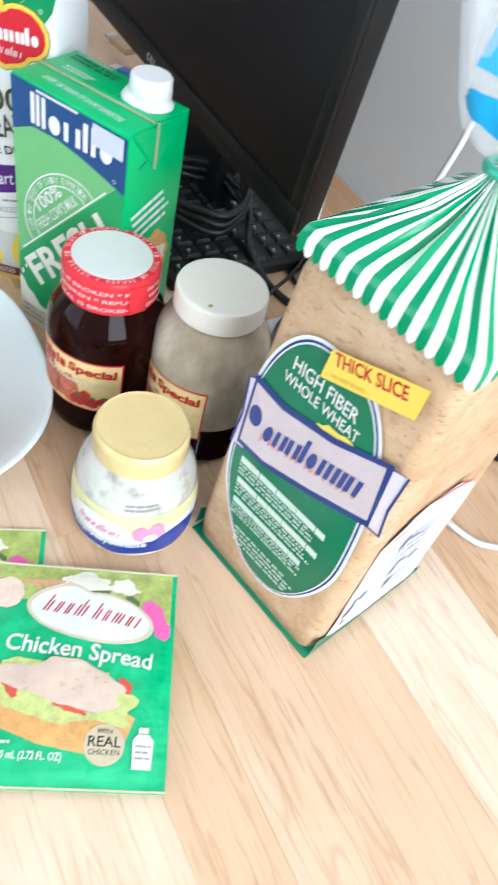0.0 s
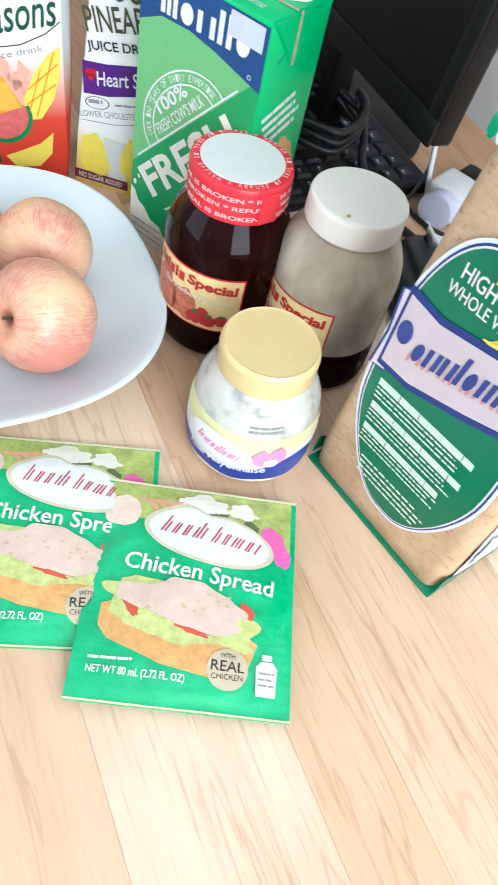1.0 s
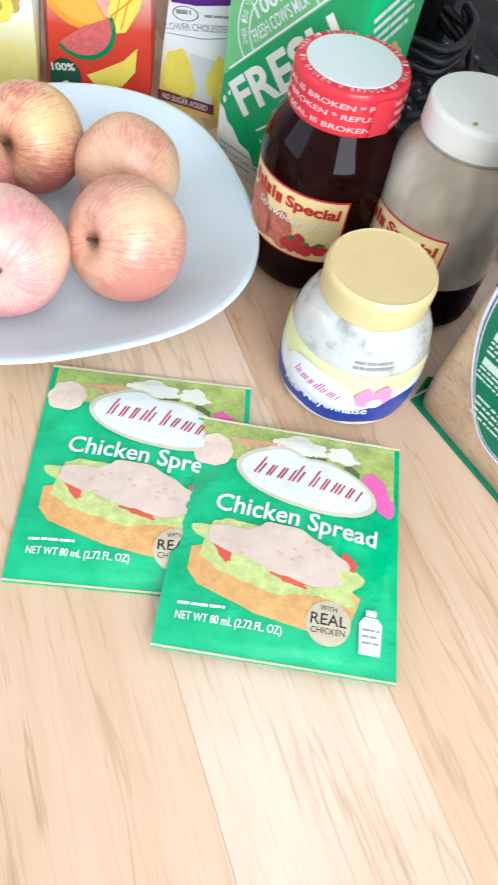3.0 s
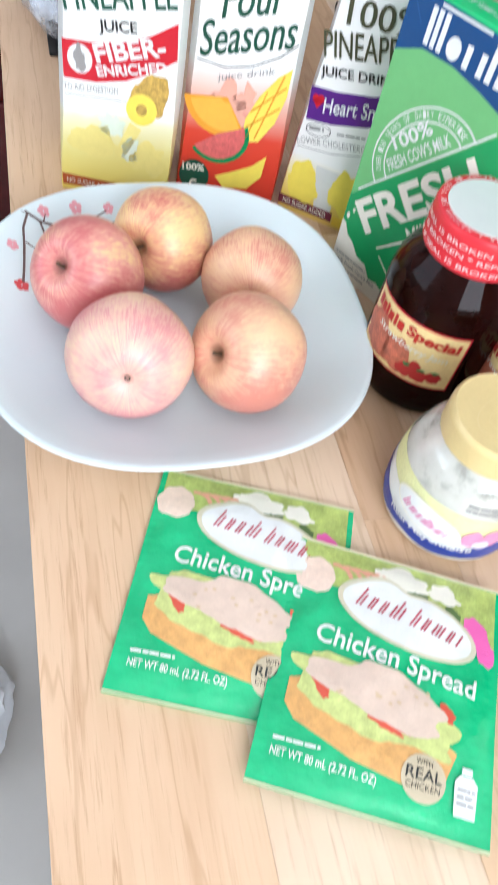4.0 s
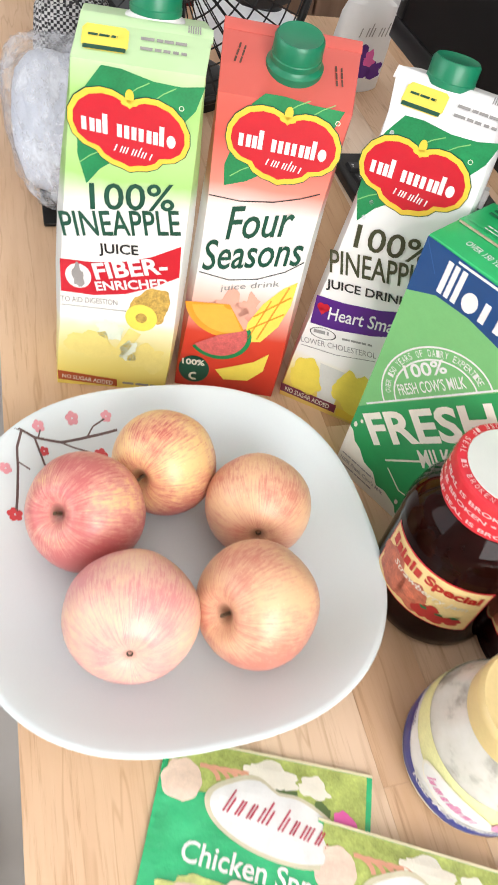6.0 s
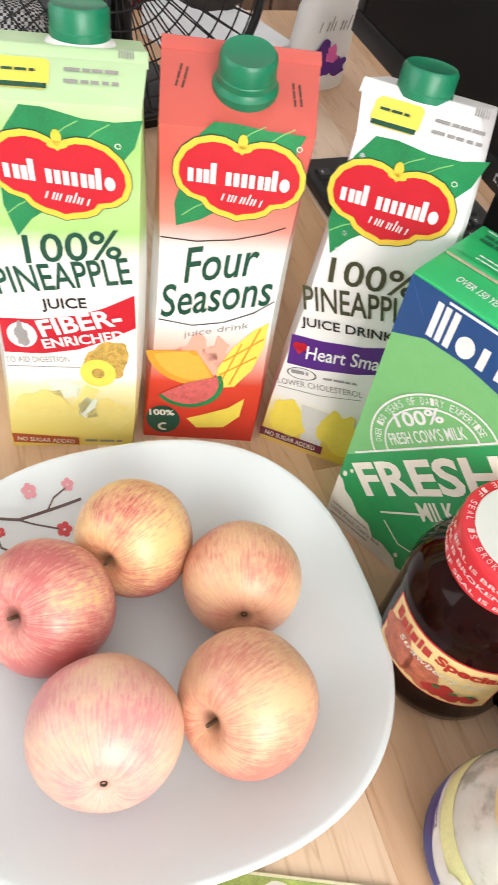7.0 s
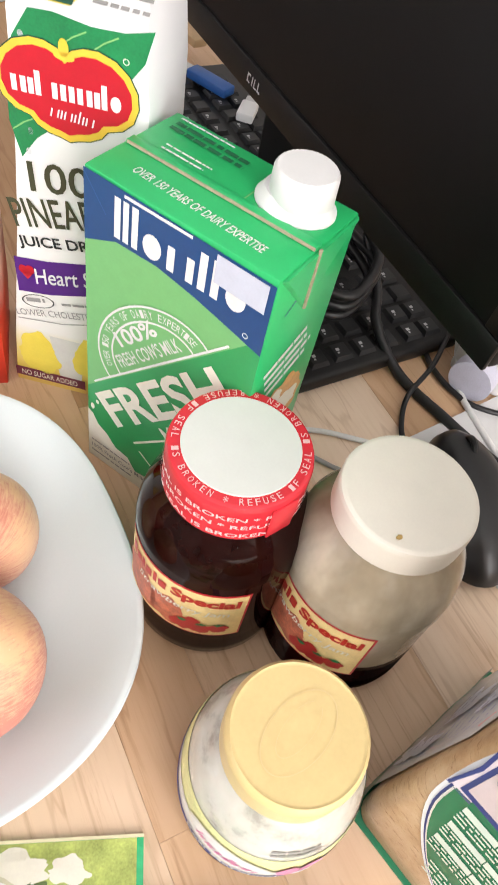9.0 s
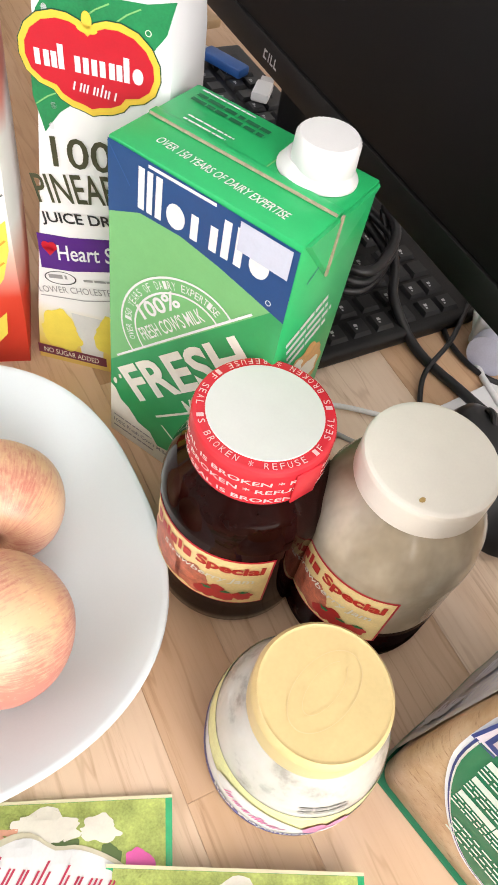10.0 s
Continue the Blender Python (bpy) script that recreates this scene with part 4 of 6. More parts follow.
def used_jam():
    th = thing("jam_jar", pose(0.2428, 0.6335, 0), "half-empty smeared jam jar with a cream plastic lid", "jar", "jam jars")
    foot = [(0, 0.0015), (0.033, 0.0), (0.0375, 0.001), (0.0405, 0.005)]
    for k in range(7):
        z = 0.008 + 0.004 * k
        foot += [(0.0399, z), (0.0411, z + 0.002)]
    part("jam_rest", lathe(foot + [(0.0406, 0.0365), (0.036, 0.0352), (0.018, 0.032), (0, 0.033)], 64), bpy.data.materials["jam_in_glass"], th, "dark jam left behind the ribbed glass foot")
    shell = [(0.0406, 0.0368), (0.0408, 0.040), (0.0408, 0.068), (0.0412, 0.074), (0.0410, 0.082), (0.0388, 0.0945), (0.0345, 0.1035), (0.0298, 0.1095), (0.0284, 0.1120), (0.0292, 0.1132), (0.0284, 0.1143), (0.0284, 0.1170),
             (0.0270, 0.1170), (0.0274, 0.1095), (0.0326, 0.1025), (0.0368, 0.0935), (0.0390, 0.081), (0.0388, 0.0375), (0.0406, 0.0368)]
    m = Nodes("smeared_glass", 0.12, 0, 0.5)
    v = m.coords((1, 1, 0.55))
    m.base(m.ramp(m.noise(24, 4, v, 0.5), [(0.34, (0.52, 0.43, 0.30)), (0.52, (0.72, 0.63, 0.48)), (0.7, (0.84, 0.77, 0.64))]))
    m.b.inputs["IOR"].default_value = 1.25
    spots = m.ramp(m.noise(30, 4, v, 0.6), [(0.36, (0.25, 0.25, 0.25)), (0.62, (0.55, 0.55, 0.55))])
    m.link(spots, m.b.inputs["Transmission Weight"])
    m.bump(m.noise(90, 3, v), 0.06, 0.001)
    part("glass_body", lathe(shell, 64), m.mat, th, "clouded glass smeared inside with jam")
    part("lid", lathe([(0, 0.1145), (0.0296, 0.1145), (0.0302, 0.1155), (0.0299, 0.1168), (0.0302, 0.1175), (0.0300, 0.1290), (0.0294, 0.1306), (0.0279, 0.1313), (0, 0.1313)], 64), CREAM, th, "cream plastic screw lid")
    part("crumb", lathe([(0, 0), (0.0011, 0.0003), (0.0009, 0.0011), (0, 0.0014)], 8, lambda p: Vector((p.x * 1.4, p.y, p.z))), plain("crumb_brown", (0.45, 0.30, 0.10), 0.8), th, "", True, pose(-0.0075, -0.0225, 0.1312, 0, 0, 30))
    jam_label(th, -139, 0.0410)


full_jam()
used_jam()


def mayonnaise():
    th = thing("mayonnaise_jar", pose(0.2045, 0.5470, 0), "small jar of mayonnaise with a gold plastic lid", "jar")
    prof = [(0, 0.002), (0.030, 0.0), (0.0345, 0.0008), (0.0382, 0.004), (0.0396, 0.010), (0.0402, 0.022), (0.0400, 0.034), (0.0388, 0.0455), (0.0360, 0.0560), (0.0312, 0.0650), (0.0276, 0.0705), (0.0270, 0.078), (0, 0.078)]
    m = Nodes("mayonnaise_in_glass", 0.08, 0, 0.6)
    v = m.coords()
    smear = m.ramp(m.noise(42, 5, v, 0.6), [(0.36, (0.34, 0.33, 0.29)), (0.46, (0.55, 0.54, 0.48)), (0.7, (0.64, 0.63, 0.58))])
    m.base(smear)
    m.b.inputs["Coat Weight"].default_value = 0.5
    part("glass_body", lathe(prof, 64), m.mat, th, "mayonnaise smeared inside the glass")

    def r(z):
        for (r0, z0), (r1, z1) in zip(prof[3:], prof[4:]):
            if z0 <= z <= z1:
                return r0 + (r1 - r0) * (z - z0) / (z1 - z0)
        return 0.0385

    def wall(h):
        return round_wall(r, h, -110)
    L = 0.112
    f = 0.004
    print_on("wrap_label", rect(-L, 0.0045, L, 0.0470), plain("label_lime", (0.72, 0.72, 0.36), 0.4, vary=0.18, scale=40), th, wall(0.0003), "wrap-round paper label", f, 0.004)
    print_on("label_white_field", poly([(-L, 0.038), (-0.07, 0.035), (-0.036, 0.0335), (-0.01, 0.0300), (0.014, 0.0300), (0.036, 0.034), (0.07, 0.039), (L, 0.038), (L, 0.0047), (-L, 0.0047)]), I_WHITE, th, wall(0.0005), "", f, 0.004)
    wave = [(-L, 0.016)] + [(-L + 2 * L * k / 40, 0.0170 + 0.0125 * math.sin(math.pi * (-L + 2 * L * k / 40 + 0.008) / 0.112) ** 4) for k in range(41)] + [(L, 0.016)]
    print_on("blue_band", poly([(-L, 0.0047)] + wave + [(L, 0.0047)]), ink("ink_royal", (0.012, 0.045, 0.30)), th, wall(0.0007), "royal blue printed band", f, 0.004)
    print_on("foot_gold", poly([(-L + 2 * L * k / 40, 0.0047) for k in range(41)] + [(L - 2 * L * k / 40, 0.0075 + 0.0015 * math.sin(k * 0.9)) for k in range(41)]), I_CREAM, th, wall(0.0009), "", f)
    print_on("brand_oval", oval(-0.006, 0.0315, 0.0220, 0.0100, 40, -6), I_CREAM, th, wall(0.0009), "pale oval badge", f, 0.004)
    print_on("brand_oval_field", oval(-0.006, 0.0315, 0.0205, 0.0088, 40, -6), I_WHITE, th, wall(0.0010), "", f, 0.004)
    print_on("maker_mark", join(*mark(-0.0215, 0.0290, 0.029, 0.0072, "lininnllinin", 0.10, -6, 0.35)), I_PINK, th, wall(0.0012), "pink script as plain shapes", f)
    print_on("title_lettering", words("Real Mayonnaise", -0.026, 0.0125, 0.052, 0.0085, 3, 0.02), I_WHITE, th, wall(0.0010), "white lettering on blue", f)
    for x, z, q in ((0.022, 0.031, 3), (0.031, 0.0325, 5)):
        print_on("onion", blob(x, z, 0.0058, 0.0068, 0.12, q), ink("ink_onion", (0.74, 0.28, 0.46)), th, wall(0.0010), "printed pink onion", f)
    print_on("onion_cut", join(blob(0.028, 0.0270, 0.0045, 0.004, 0.12, 8)), I_LILAC, th, wall(0.0012), "", f)
    print_on("date_print", bars(0.009, 0.0535, 0.022, 2, 0.0032, 0.0018, 2, 11, 0.15), I_GREY, th, wall(0.0004), "dark date print on the glass", f)
    print_on("side_small_print", bars(-0.062, 0.030, 0.018, 5, 0.003, 0.0010, 0, 13), I_PURPLE, th, wall(0.0009), "", f)
    part("lid", lathe([(0, 0.0695), (0.0280, 0.0695), (0.0288, 0.0706), (0.0290, 0.0835), (0.0284, 0.0862), (0.0270, 0.0877), (0.0262, 0.0873), (0.0, 0.0871)], 72), GOLDLID, th, "gold plastic screw lid")
    emb = join(ring(0, 0, 0.0192, 0.0197, 0, 360, 60, 0.58, 50), ring(0, 0.001, 0.013, 0.0134, 20, 340, 50, 0.42, 52))
    print_on("embossed_mark", emb, plain("gold_emboss", (0.73, 0.58, 0.30), 0.28, vary=0.05), th, lambda u, v: (u, v, 0.0876), "embossed mark on the lid")


mayonnaise()

# ---------- plate and apples ----------
plate = thing("plate", pose(0.0117, 0.6104, 0, 0, 0, 28.5), "square white porcelain plate with rounded corners and blossom decoration", "plate")


def plate_ring(r, z, p):
    out = []
    for k in range(120):
        a = 2 * math.pi * k / 120
        c, s = math.cos(a), math.sin(a)
        f = 1.045 * r * (abs(c) ** p + abs(s) ** p) ** (-1 / p)
        out.append(Vector((f * c, f * s, z)))
    return out


PLATE_IN = ((0.1150, 0.0305, 2.52), (0.1135, 0.0300, 2.52), (0.104, 0.0235, 2.5), (0.092, 0.0160, 2.45), (0.080, 0.0105, 2.4), (0.068, 0.0075, 2.3), (0.045, 0.0062, 2.15), (0.020, 0.0060, 2.0), (0.002, 0.0060, 2))
part("plate_body", loft([plate_ring(r, z, p) for r, z, p in ((0.002, 0.0012, 2), (0.060, 0.0012, 2.2), (0.062, 0.0, 2.2), (0.067, 0.0, 2.25), (0.069, 0.0025, 2.3), (0.085, 0.0085, 2.4), (0.104, 0.0195, 2.5), (0.1150, 0.0275, 2.52), (0.1171, 0.0292, 2.52), (0.1165, 0.0303, 2.52)) + PLATE_IN]), PORCELAIN, plate, "white glazed porcelain")


def plate_top(u, v):
    """The plate's inner surface at world offsets turned into its own axes."""
    a = radians(-28.5)
    x, y = u * math.cos(a) - v * math.sin(a), u * math.sin(a) + v * math.cos(a)
    q = (abs(x) ** 2.48 + abs(y) ** 2.48) ** (1 / 2.48) / 1.045
    z = 0.0065
    for (r1, z1, _), (r0, z0, _) in zip(PLATE_IN, PLATE_IN[1:]):
        if r0 <= q <= r1:
            z = z0 + (z1 - z0) * (q - r0) / (r1 - r0)
    return (x, y, z + 0.0004)


twigs = [line([(-0.136, 0.043), (-0.122, 0.041), (-0.110, 0.0420), (-0.0950, 0.0485), (-0.0820, 0.060), (-0.0660, 0.0735)], 0.0016), line([(-0.110, 0.042), (-0.1040, 0.036), (-0.0980, 0.0300), (-0.0900, 0.030)], 0.0014),
         line([(-0.118, 0.041), (-0.116, 0.030), (-0.110, 0.018), (-0.103, 0.002), (-0.0990, -0.008)], 0.0015), line([(-0.095, 0.0485), (-0.086, 0.0500), (-0.0720, 0.0530)], 0.0011), line([(-0.112, 0.022), (-0.104, 0.022)], 0.001), line([(-0.082, 0.060), (-0.0810, 0.068), (-0.0760, 0.0760)], 0.001), line([(-0.108, 0.043), (-0.109, 0.0490)], 0.0009)]
print_on("blossom_twig", join(*twigs), ink("ink_twig", (0.12, 0.075, 0.07)), plate, plate_top, "painted dark branching twig", 0.004, 0.004)
PINK, RED = ink("ink_blossom_pink", (0.70, 0.30, 0.34)), ink("ink_blossom_red", (0.60, 0.06, 0.07))
for k, (x, y, s) in enumerate(((-0.1107, 0.0496, 0.0036), (-0.0947, 0.0656, 0.0040), (-0.0757, 0.0776, 0.0034), (-0.0697, 0.0536, 0.0042), (-0.1157, 0.0136, 0.0034), (-0.1017, 0.0376, 0.0028), (-0.0987, -0.0104, 0.0042), (-0.0905, 0.0300, 0.0026), (-0.122, 0.052, 0.0024))):
    petals = []
    for j in range(5):
        a = 2 * math.pi * j / 5 + k
        petals.append(oval(x + 0.62 * s * math.cos(a), y + 0.62 * s * math.sin(a), s * 0.5, s * 0.5, 10))
    crimson = k in (3, 6, 5)
    print_on("blossom", join(*petals), RED if crimson else PINK, plate, plate_top, "painted red blossom" if crimson else "painted pink blossom", 0.004, 0.004)


def apple_skin(name, low, mid, red, cover):
    m = Nodes(name, 0.33, 0, 0.45)
    tc = m.n("ShaderNodeTexCoord")
    sep = m.n("ShaderNodeSeparateXYZ")
    m.link(tc.outputs["Object"], sep.inputs[0])
    at = m.n("ShaderNodeMath")
    at.operation = "ARCTAN2"
    m.link(sep.outputs[0], at.inputs[0])
    m.link(sep.outputs[1], at.inputs[1])
    comb = m.n("ShaderNodeCombineXYZ")
    m.link(at.outputs[0], comb.inputs[0])
    m.link(sep.outputs[2], comb.inputs[2])
    sc = m.n("ShaderNodeMapping")
    sc.inputs["Scale"].default_value = (15, 1, 75)
    m.link(comb.outputs[0], sc.inputs["Vector"])
    streaks = m.noise(1.6, 5, sc.outputs[0], 0.65)
    patches = m.mix(m.noise(13, 2, tc.outputs["Object"]), m.noise(130, 4, tc.outputs["Object"], 0.7), 0.26)
    both = m.mix(patches, streaks, 0.31)
    c = m.ramp(both, [(cover - 0.055, low), (cover, mid), (cover + 0.06, red)])
    dots = m.n("ShaderNodeTexVoronoi", Scale=330.0)
    m.link(tc.outputs["Object"], dots.inputs["Vector"])
    speck = m.ramp(dots.outputs["Distance"], [(0.10, (0.86, 0.70, 0.46)), (0.17, (0, 0, 0))])
    c = m.mix(c, speck, 0.16, "SCREEN")
    # multiplied down to dark brown towards the stem hollow
    hol = m.n("ShaderNodeVectorMath")
    hol.operation = "DISTANCE"
    hol.inputs[1].default_value = (0, 0, 0.022)
    m.link(tc.outputs["Object"], hol.inputs[0])
    h = m.ramp(hol.outputs["Value"], [(0.0025, (0.16, 0.09, 0.04)), (0.0075, (1, 1, 1))])
    c = m.mix(c, h, 0.9, "MULTIPLY")
    m.base(c)
    m.b.inputs["Subsurface Weight"].default_value = 0.05
    m.b.inputs["Subsurface Radius"].default_value = (0.004, 0.002, 0.001)
    m.bump(m.noise(140, 3, tc.outputs["Object"]), 0.05, 0.0006)
    return m.mat


SKINS = [apple_skin("apple_skin_a", (0.79, 0.52, 0.27), (0.69, 0.31, 0.25), (0.57, 0.155, 0.15), 0.455), apple_skin("apple_skin_b", (0.79, 0.54, 0.25), (0.69, 0.355, 0.21), (0.53, 0.14, 0.11), 0.49),
         apple_skin("apple_skin_c", (0.75, 0.48, 0.28), (0.68, 0.365, 0.24), (0.58, 0.22, 0.16), 0.485), apple_skin("apple_skin_d", (0.77, 0.52, 0.36), (0.73, 0.42, 0.34), (0.67, 0.29, 0.28), 0.475)]
STEM = plain("apple_stem", (0.10, 0.06, 0.03), 0.8, vary=0.3)
STALK_END = plain("apple_calyx", (0.06, 0.045, 0.025), 0.9, vary=0.4)


def apple(x, y, axis, radius, skin, stem, seed, label):
    q = Vector((0, 0, 1)).rotation_difference(Vector(axis).normalized())
    prof = []
    n = 26
    for k in range(n + 1):
        a = math.pi * k / n
        rr = abs(math.sin(a)) ** 0.86
        z = -math.cos(a) * 0.90
        z -= (0.27 if stem else 0.15) * math.exp(-(rr / (0.22 if stem else 0.18)) ** 2) if z > 0 else 0
        z += 0.16 * math.exp(-(rr / 0.24) ** 2) if z < 0 else 0
        rr *= 1.0 + 0.045 * z
        prof.append((max(rr, 0 if k in (0, n) else 0.01) * radius, z * radius))

    def warp(p):
        f = 1 + 0.05 * noise.noise((p.x * 22 + seed, p.y * 22, p.z * 18))
        a = math.atan2(p.y, p.x)
        f *= 1 + 0.012 * math.cos(5 * a + seed) * (1 if p.z < 0 else 0.4)
        return Vector((p.x * f, p.y * f, p.z))
    low = 0
    bm = lathe(prof, 48, warp)
    low = min((q @ v.co).z for v in bm.verts)
    th = thing("apple", Matrix.Translation((x, y, 0.0068 - low)) @ q.to_matrix().to_4x4(), label, "apple", "apples on the plate")
    part("flesh", bm, skin, th)
    if stem:
        part("stem", tube([(0, 0, radius * 0.60), (0.0004, 0, radius * 0.72), (0.0016, 0.0006, radius * 0.86)], 0.0011, 8), STEM, th, "short brown stem")
    else:
        part("calyx", lathe([(0, radius * 0.71), (0.0022, radius * 0.73), (0.0016, radius * 0.79), (0.0007, radius * 0.75), (0, radius * 0.75)], 10), STALK_END, th, "dark dried calyx")


apple(-0.0415, 0.6020, (-0.39, -0.65, 0.65), 0.0350, SKINS[0], True, 1, "red and yellow striped apple lying on the plate")
apple(-0.0122, 0.6535, (-0.32, -0.88, 0.30), 0.0332, SKINS[1], True, 2, "yellow apple with red streaks lying on the plate")
apple(0.0512, 0.6440, (0.20, -0.94, 0.24), 0.0322, SKINS[2], False, 3, "orange-yellow apple lying on its side on the plate")
apple(0.0052, 0.5500, (0.26, -0.89, 0.37), 0.0356, SKINS[3], False, 4, "pale pink and yellow apple lying on the plate")
apple(0.0668, 0.5785, (-0.59, -0.69, 0.43), 0.0348, SKINS[2], True, 5, "peach-coloured apple with a short stem on the plate")


# ---------- sachets ----------
def foil_material():
    m = Nodes("sachet_foil_green", 0.24, 0, 0.6)
    v = m.coords()
    m.base(m.ramp(m.noise(50, 3, v), [(0.3, (0.010, 0.38, 0.14)), (0.7, (0.024, 0.50, 0.20))]))
    m.bump(m.noise(70, 4, v), 0.45, 0.003)
    m.b.inputs["Coat Weight"].default_value = 0.4
    return m.mat


I_SPREAD = plain("ink_spread", (0.66, 0.51, 0.41), 0.3, vary=0.08, scale=150, grain=700)
FOIL = foil_material()


def sachet(m, seed, label):
    W, H = 0.1115, 0.1285
    th = thing("sachet", m, label, "sachet", "sachets")

    def lift(u, v):
        a, b = 1 - (2 * u / W) ** 2, 1 - (2 * v / H) ** 2
        a, b = max(a, 0), max(b, 0)
        z = 0.0065 * (a ** 0.7) * (b ** 0.7)
        z += 0.0010 * noise.noise((u * 40 + seed * 3, v * 40, seed)) * min(1, 3 * a * b + 0.25)
        z += 0.0006 * noise.noise((u * 110 + seed, v * 90, 4 + seed))
        z += 0.0006 * (1 - abs(noise.noise((u * 28 + v * 16 + seed, v * 22 - u * 9, 9 + seed))) * 2) ** 2 * min(1, 2.5 * a * b)
        edge = min(W / 2 - abs(u), H / 2 - abs(v))
        if edge < 0.007:
            z = z * edge / 0.007 + 0.00012 * math.sin((u if H / 2 - abs(v) < W / 2 - abs(u) else v) * 2 * math.pi / 0.0022) + 0.0006 * (1 - edge / 0.007) * (1 + noise.noise((u * 30, v * 30, seed)))
        return z

    def on(h):
        return lambda u, v: (u, v, lift(u, v) + 0.0014 + h)
    n, k = 84, 84
    bm = bmesh.new()
    grid = [[bm.verts.new((-W / 2 + W * i / n, -H / 2 + H * j / k, lift(-W / 2 + W * i / n, -H / 2 + H * j / k) + 0.0014)) for i in range(n + 1)] for j in range(k + 1)]
    for j in range(k):
        for i in range(n):
            bm.faces.new((grid[j][i], grid[j][i + 1], grid[j + 1][i + 1], grid[j + 1][i]))
    edge = [grid[0][i] for i in range(n + 1)] + [grid[j][n] for j in range(1, k + 1)] + [grid[k][i] for i in range(n - 1, -1, -1)] + [grid[j][0] for j in range(k - 1, 0, -1)]
    under = [bm.verts.new((v.co.x, v.co.y, 0.0001)) for v in edge]
    for i in range(len(edge)):
        j = (i + 1) % len(edge)
        bm.faces.new((edge[i], under[i], under[j], edge[j]))
    bm.faces.new(under)
    part("pouch", bm, FOIL, th, "green foil pouch with crimped edges")
    f = 0.0035

    def pr(name, shape, mat, h, lab=""):
        print_on(name, shape, mat, th, on(h), lab, f, f)
    w2, h2 = W / 2, H / 2
    pr("salad_strip", poly([(-w2 + 0.003, h2 - 0.028), (-0.02, h2 - 0.024), (0.02, h2 - 0.022), (w2 - 0.003, h2 - 0.040), (w2 - 0.003, h2 - 0.0015), (-w2 + 0.003, h2 - 0.0015)]), I_LETTUCE, 0.0003, "printed salad leaves")
    pr("salad_light", join(blob(0.002, h2 - 0.011, 0.014, 0.006, 0.3, 3), blob(0.024, h2 - 0.013, 0.009, 0.005, 0.3, 5)), I_CREAM, 0.0005)
    pr("salad_dark", join(blob(0.011, h2 - 0.020, 0.008, 0.004, 0.3, 8), blob(0.028, h2 - 0.024, 0.006, 0.004, 0.3, 9)), ink("ink_shade_green", (0.10, 0.16, 0.05)), 0.0005)
    pr("chicken_slice", join(blob(-0.044, h2 - 0.021, 0.0105, 0.0105, 0.08, 4)), I_MEAT, 0.0007, "printed chicken slices")
    pr("chicken_fan", join(*[ring(-0.034 + 0.0055 * j, h2 - 0.021, 0.0075, 0.0098, 15, 105, 16) for j in range(5)]), ink("ink_ham", (0.72, 0.36, 0.24)), 0.0005)
    pr("onion", join(blob(0.043, h2 - 0.030, 0.0062, 0.0105, 0.1, 6, 46, 30), blob(0.0485, h2 - 0.039, 0.0048, 0.0062, 0.1, 2)), I_PINK, 0.0007, "printed red onions")
    for y0, y1 in ((h2 - 0.0014, h2), (-h2, -h2 + 0.0011)):
        pr("raw_edge", rect(-w2, y0, w2, y1), ink("ink_pale_gold", (0.66, 0.62, 0.40)), 0.0004, "pale film edge")
    cloud = []
    for j in range(60):
        a = 2 * math.pi * j / 60
        rx = 0.0345 * math.cos(a)
        cloud.append((0.006 + rx, h2 - 0.0335 - 0.14 * rx + 0.0150 * math.sin(a) * (1 + (0.20 * math.exp(-((rx + 0.014) / 0.010) ** 2) - 0.16 * math.exp(-(rx / 0.006) ** 2) if math.sin(a) > 0 else 0))))
    pr("badge_border", poly([(0.006 + (x - 0.006) * 1.08, h2 - 0.0335 + (y - h2 + 0.0335) * 1.13) for x, y in cloud]), ink("ink_gold", (0.62, 0.58, 0.42)), 0.0008)
    pr("badge", poly(cloud), I_WHITE, 0.0010, "white cloud-shaped badge")
    pr("maker_mark", join(*mark(-0.0225, h2 - 0.0325, 0.0250, 0.0115, "lnnnli", 0.085, -7, 0.35), *mark(0.0060, h2 - 0.0365, 0.0270, 0.0110, "lnninn", 0.085, -8, 0.35)), ink("ink_crimson", (0.45, 0.03, 0.07)), 0.0013, "crimson script as plain shapes")
    pr("title_lettering", words("Chicken Spread", -0.0385, h2 - 0.0605, 0.082, 0.0130, -5, 0.014), I_WHITE, 0.0009, "white lettering")
    pr("bread_picture", poly([(-0.046, -0.026), (-0.040, -0.033), (-0.012, -0.0435), (0.014, -0.0475), (0.032, -0.043), (0.037, -0.028), (0.020, -0.018), (-0.030, -0.010), (-0.046, -0.014)]), I_CRUST, 0.0006, "printed slice of bread")
    pr("lettuce_picture", blob(-0.004, -0.0165, 0.0425, 0.0160, 0.20, 7, 110, -12), plain("ink_pale_lettuce", (0.52, 0.57, 0.20), 0.35, vary=0.25, scale=220), 0.0008, "printed lettuce")
    pr("tomato_picture", join(blob(-0.031, -0.014, 0.008, 0.0030, 0.25, 4, 40, -50), blob(0.004, -0.0245, 0.010, 0.0026, 0.3, 6, 40, -12), blob(0.031, -0.0115, 0.005, 0.0032, 0.25, 8, 40, -50)), ink("ink_tomato", (0.60, 0.09, 0.05)), 0.0010, "printed tomato slice")
    pr("spread_picture", blob(-0.001, -0.0125, 0.0325, 0.0125, 0.16, 9, 70, -10), I_SPREAD, 0.0012, "printed chicken spread")
    rr = random.Random(seed)
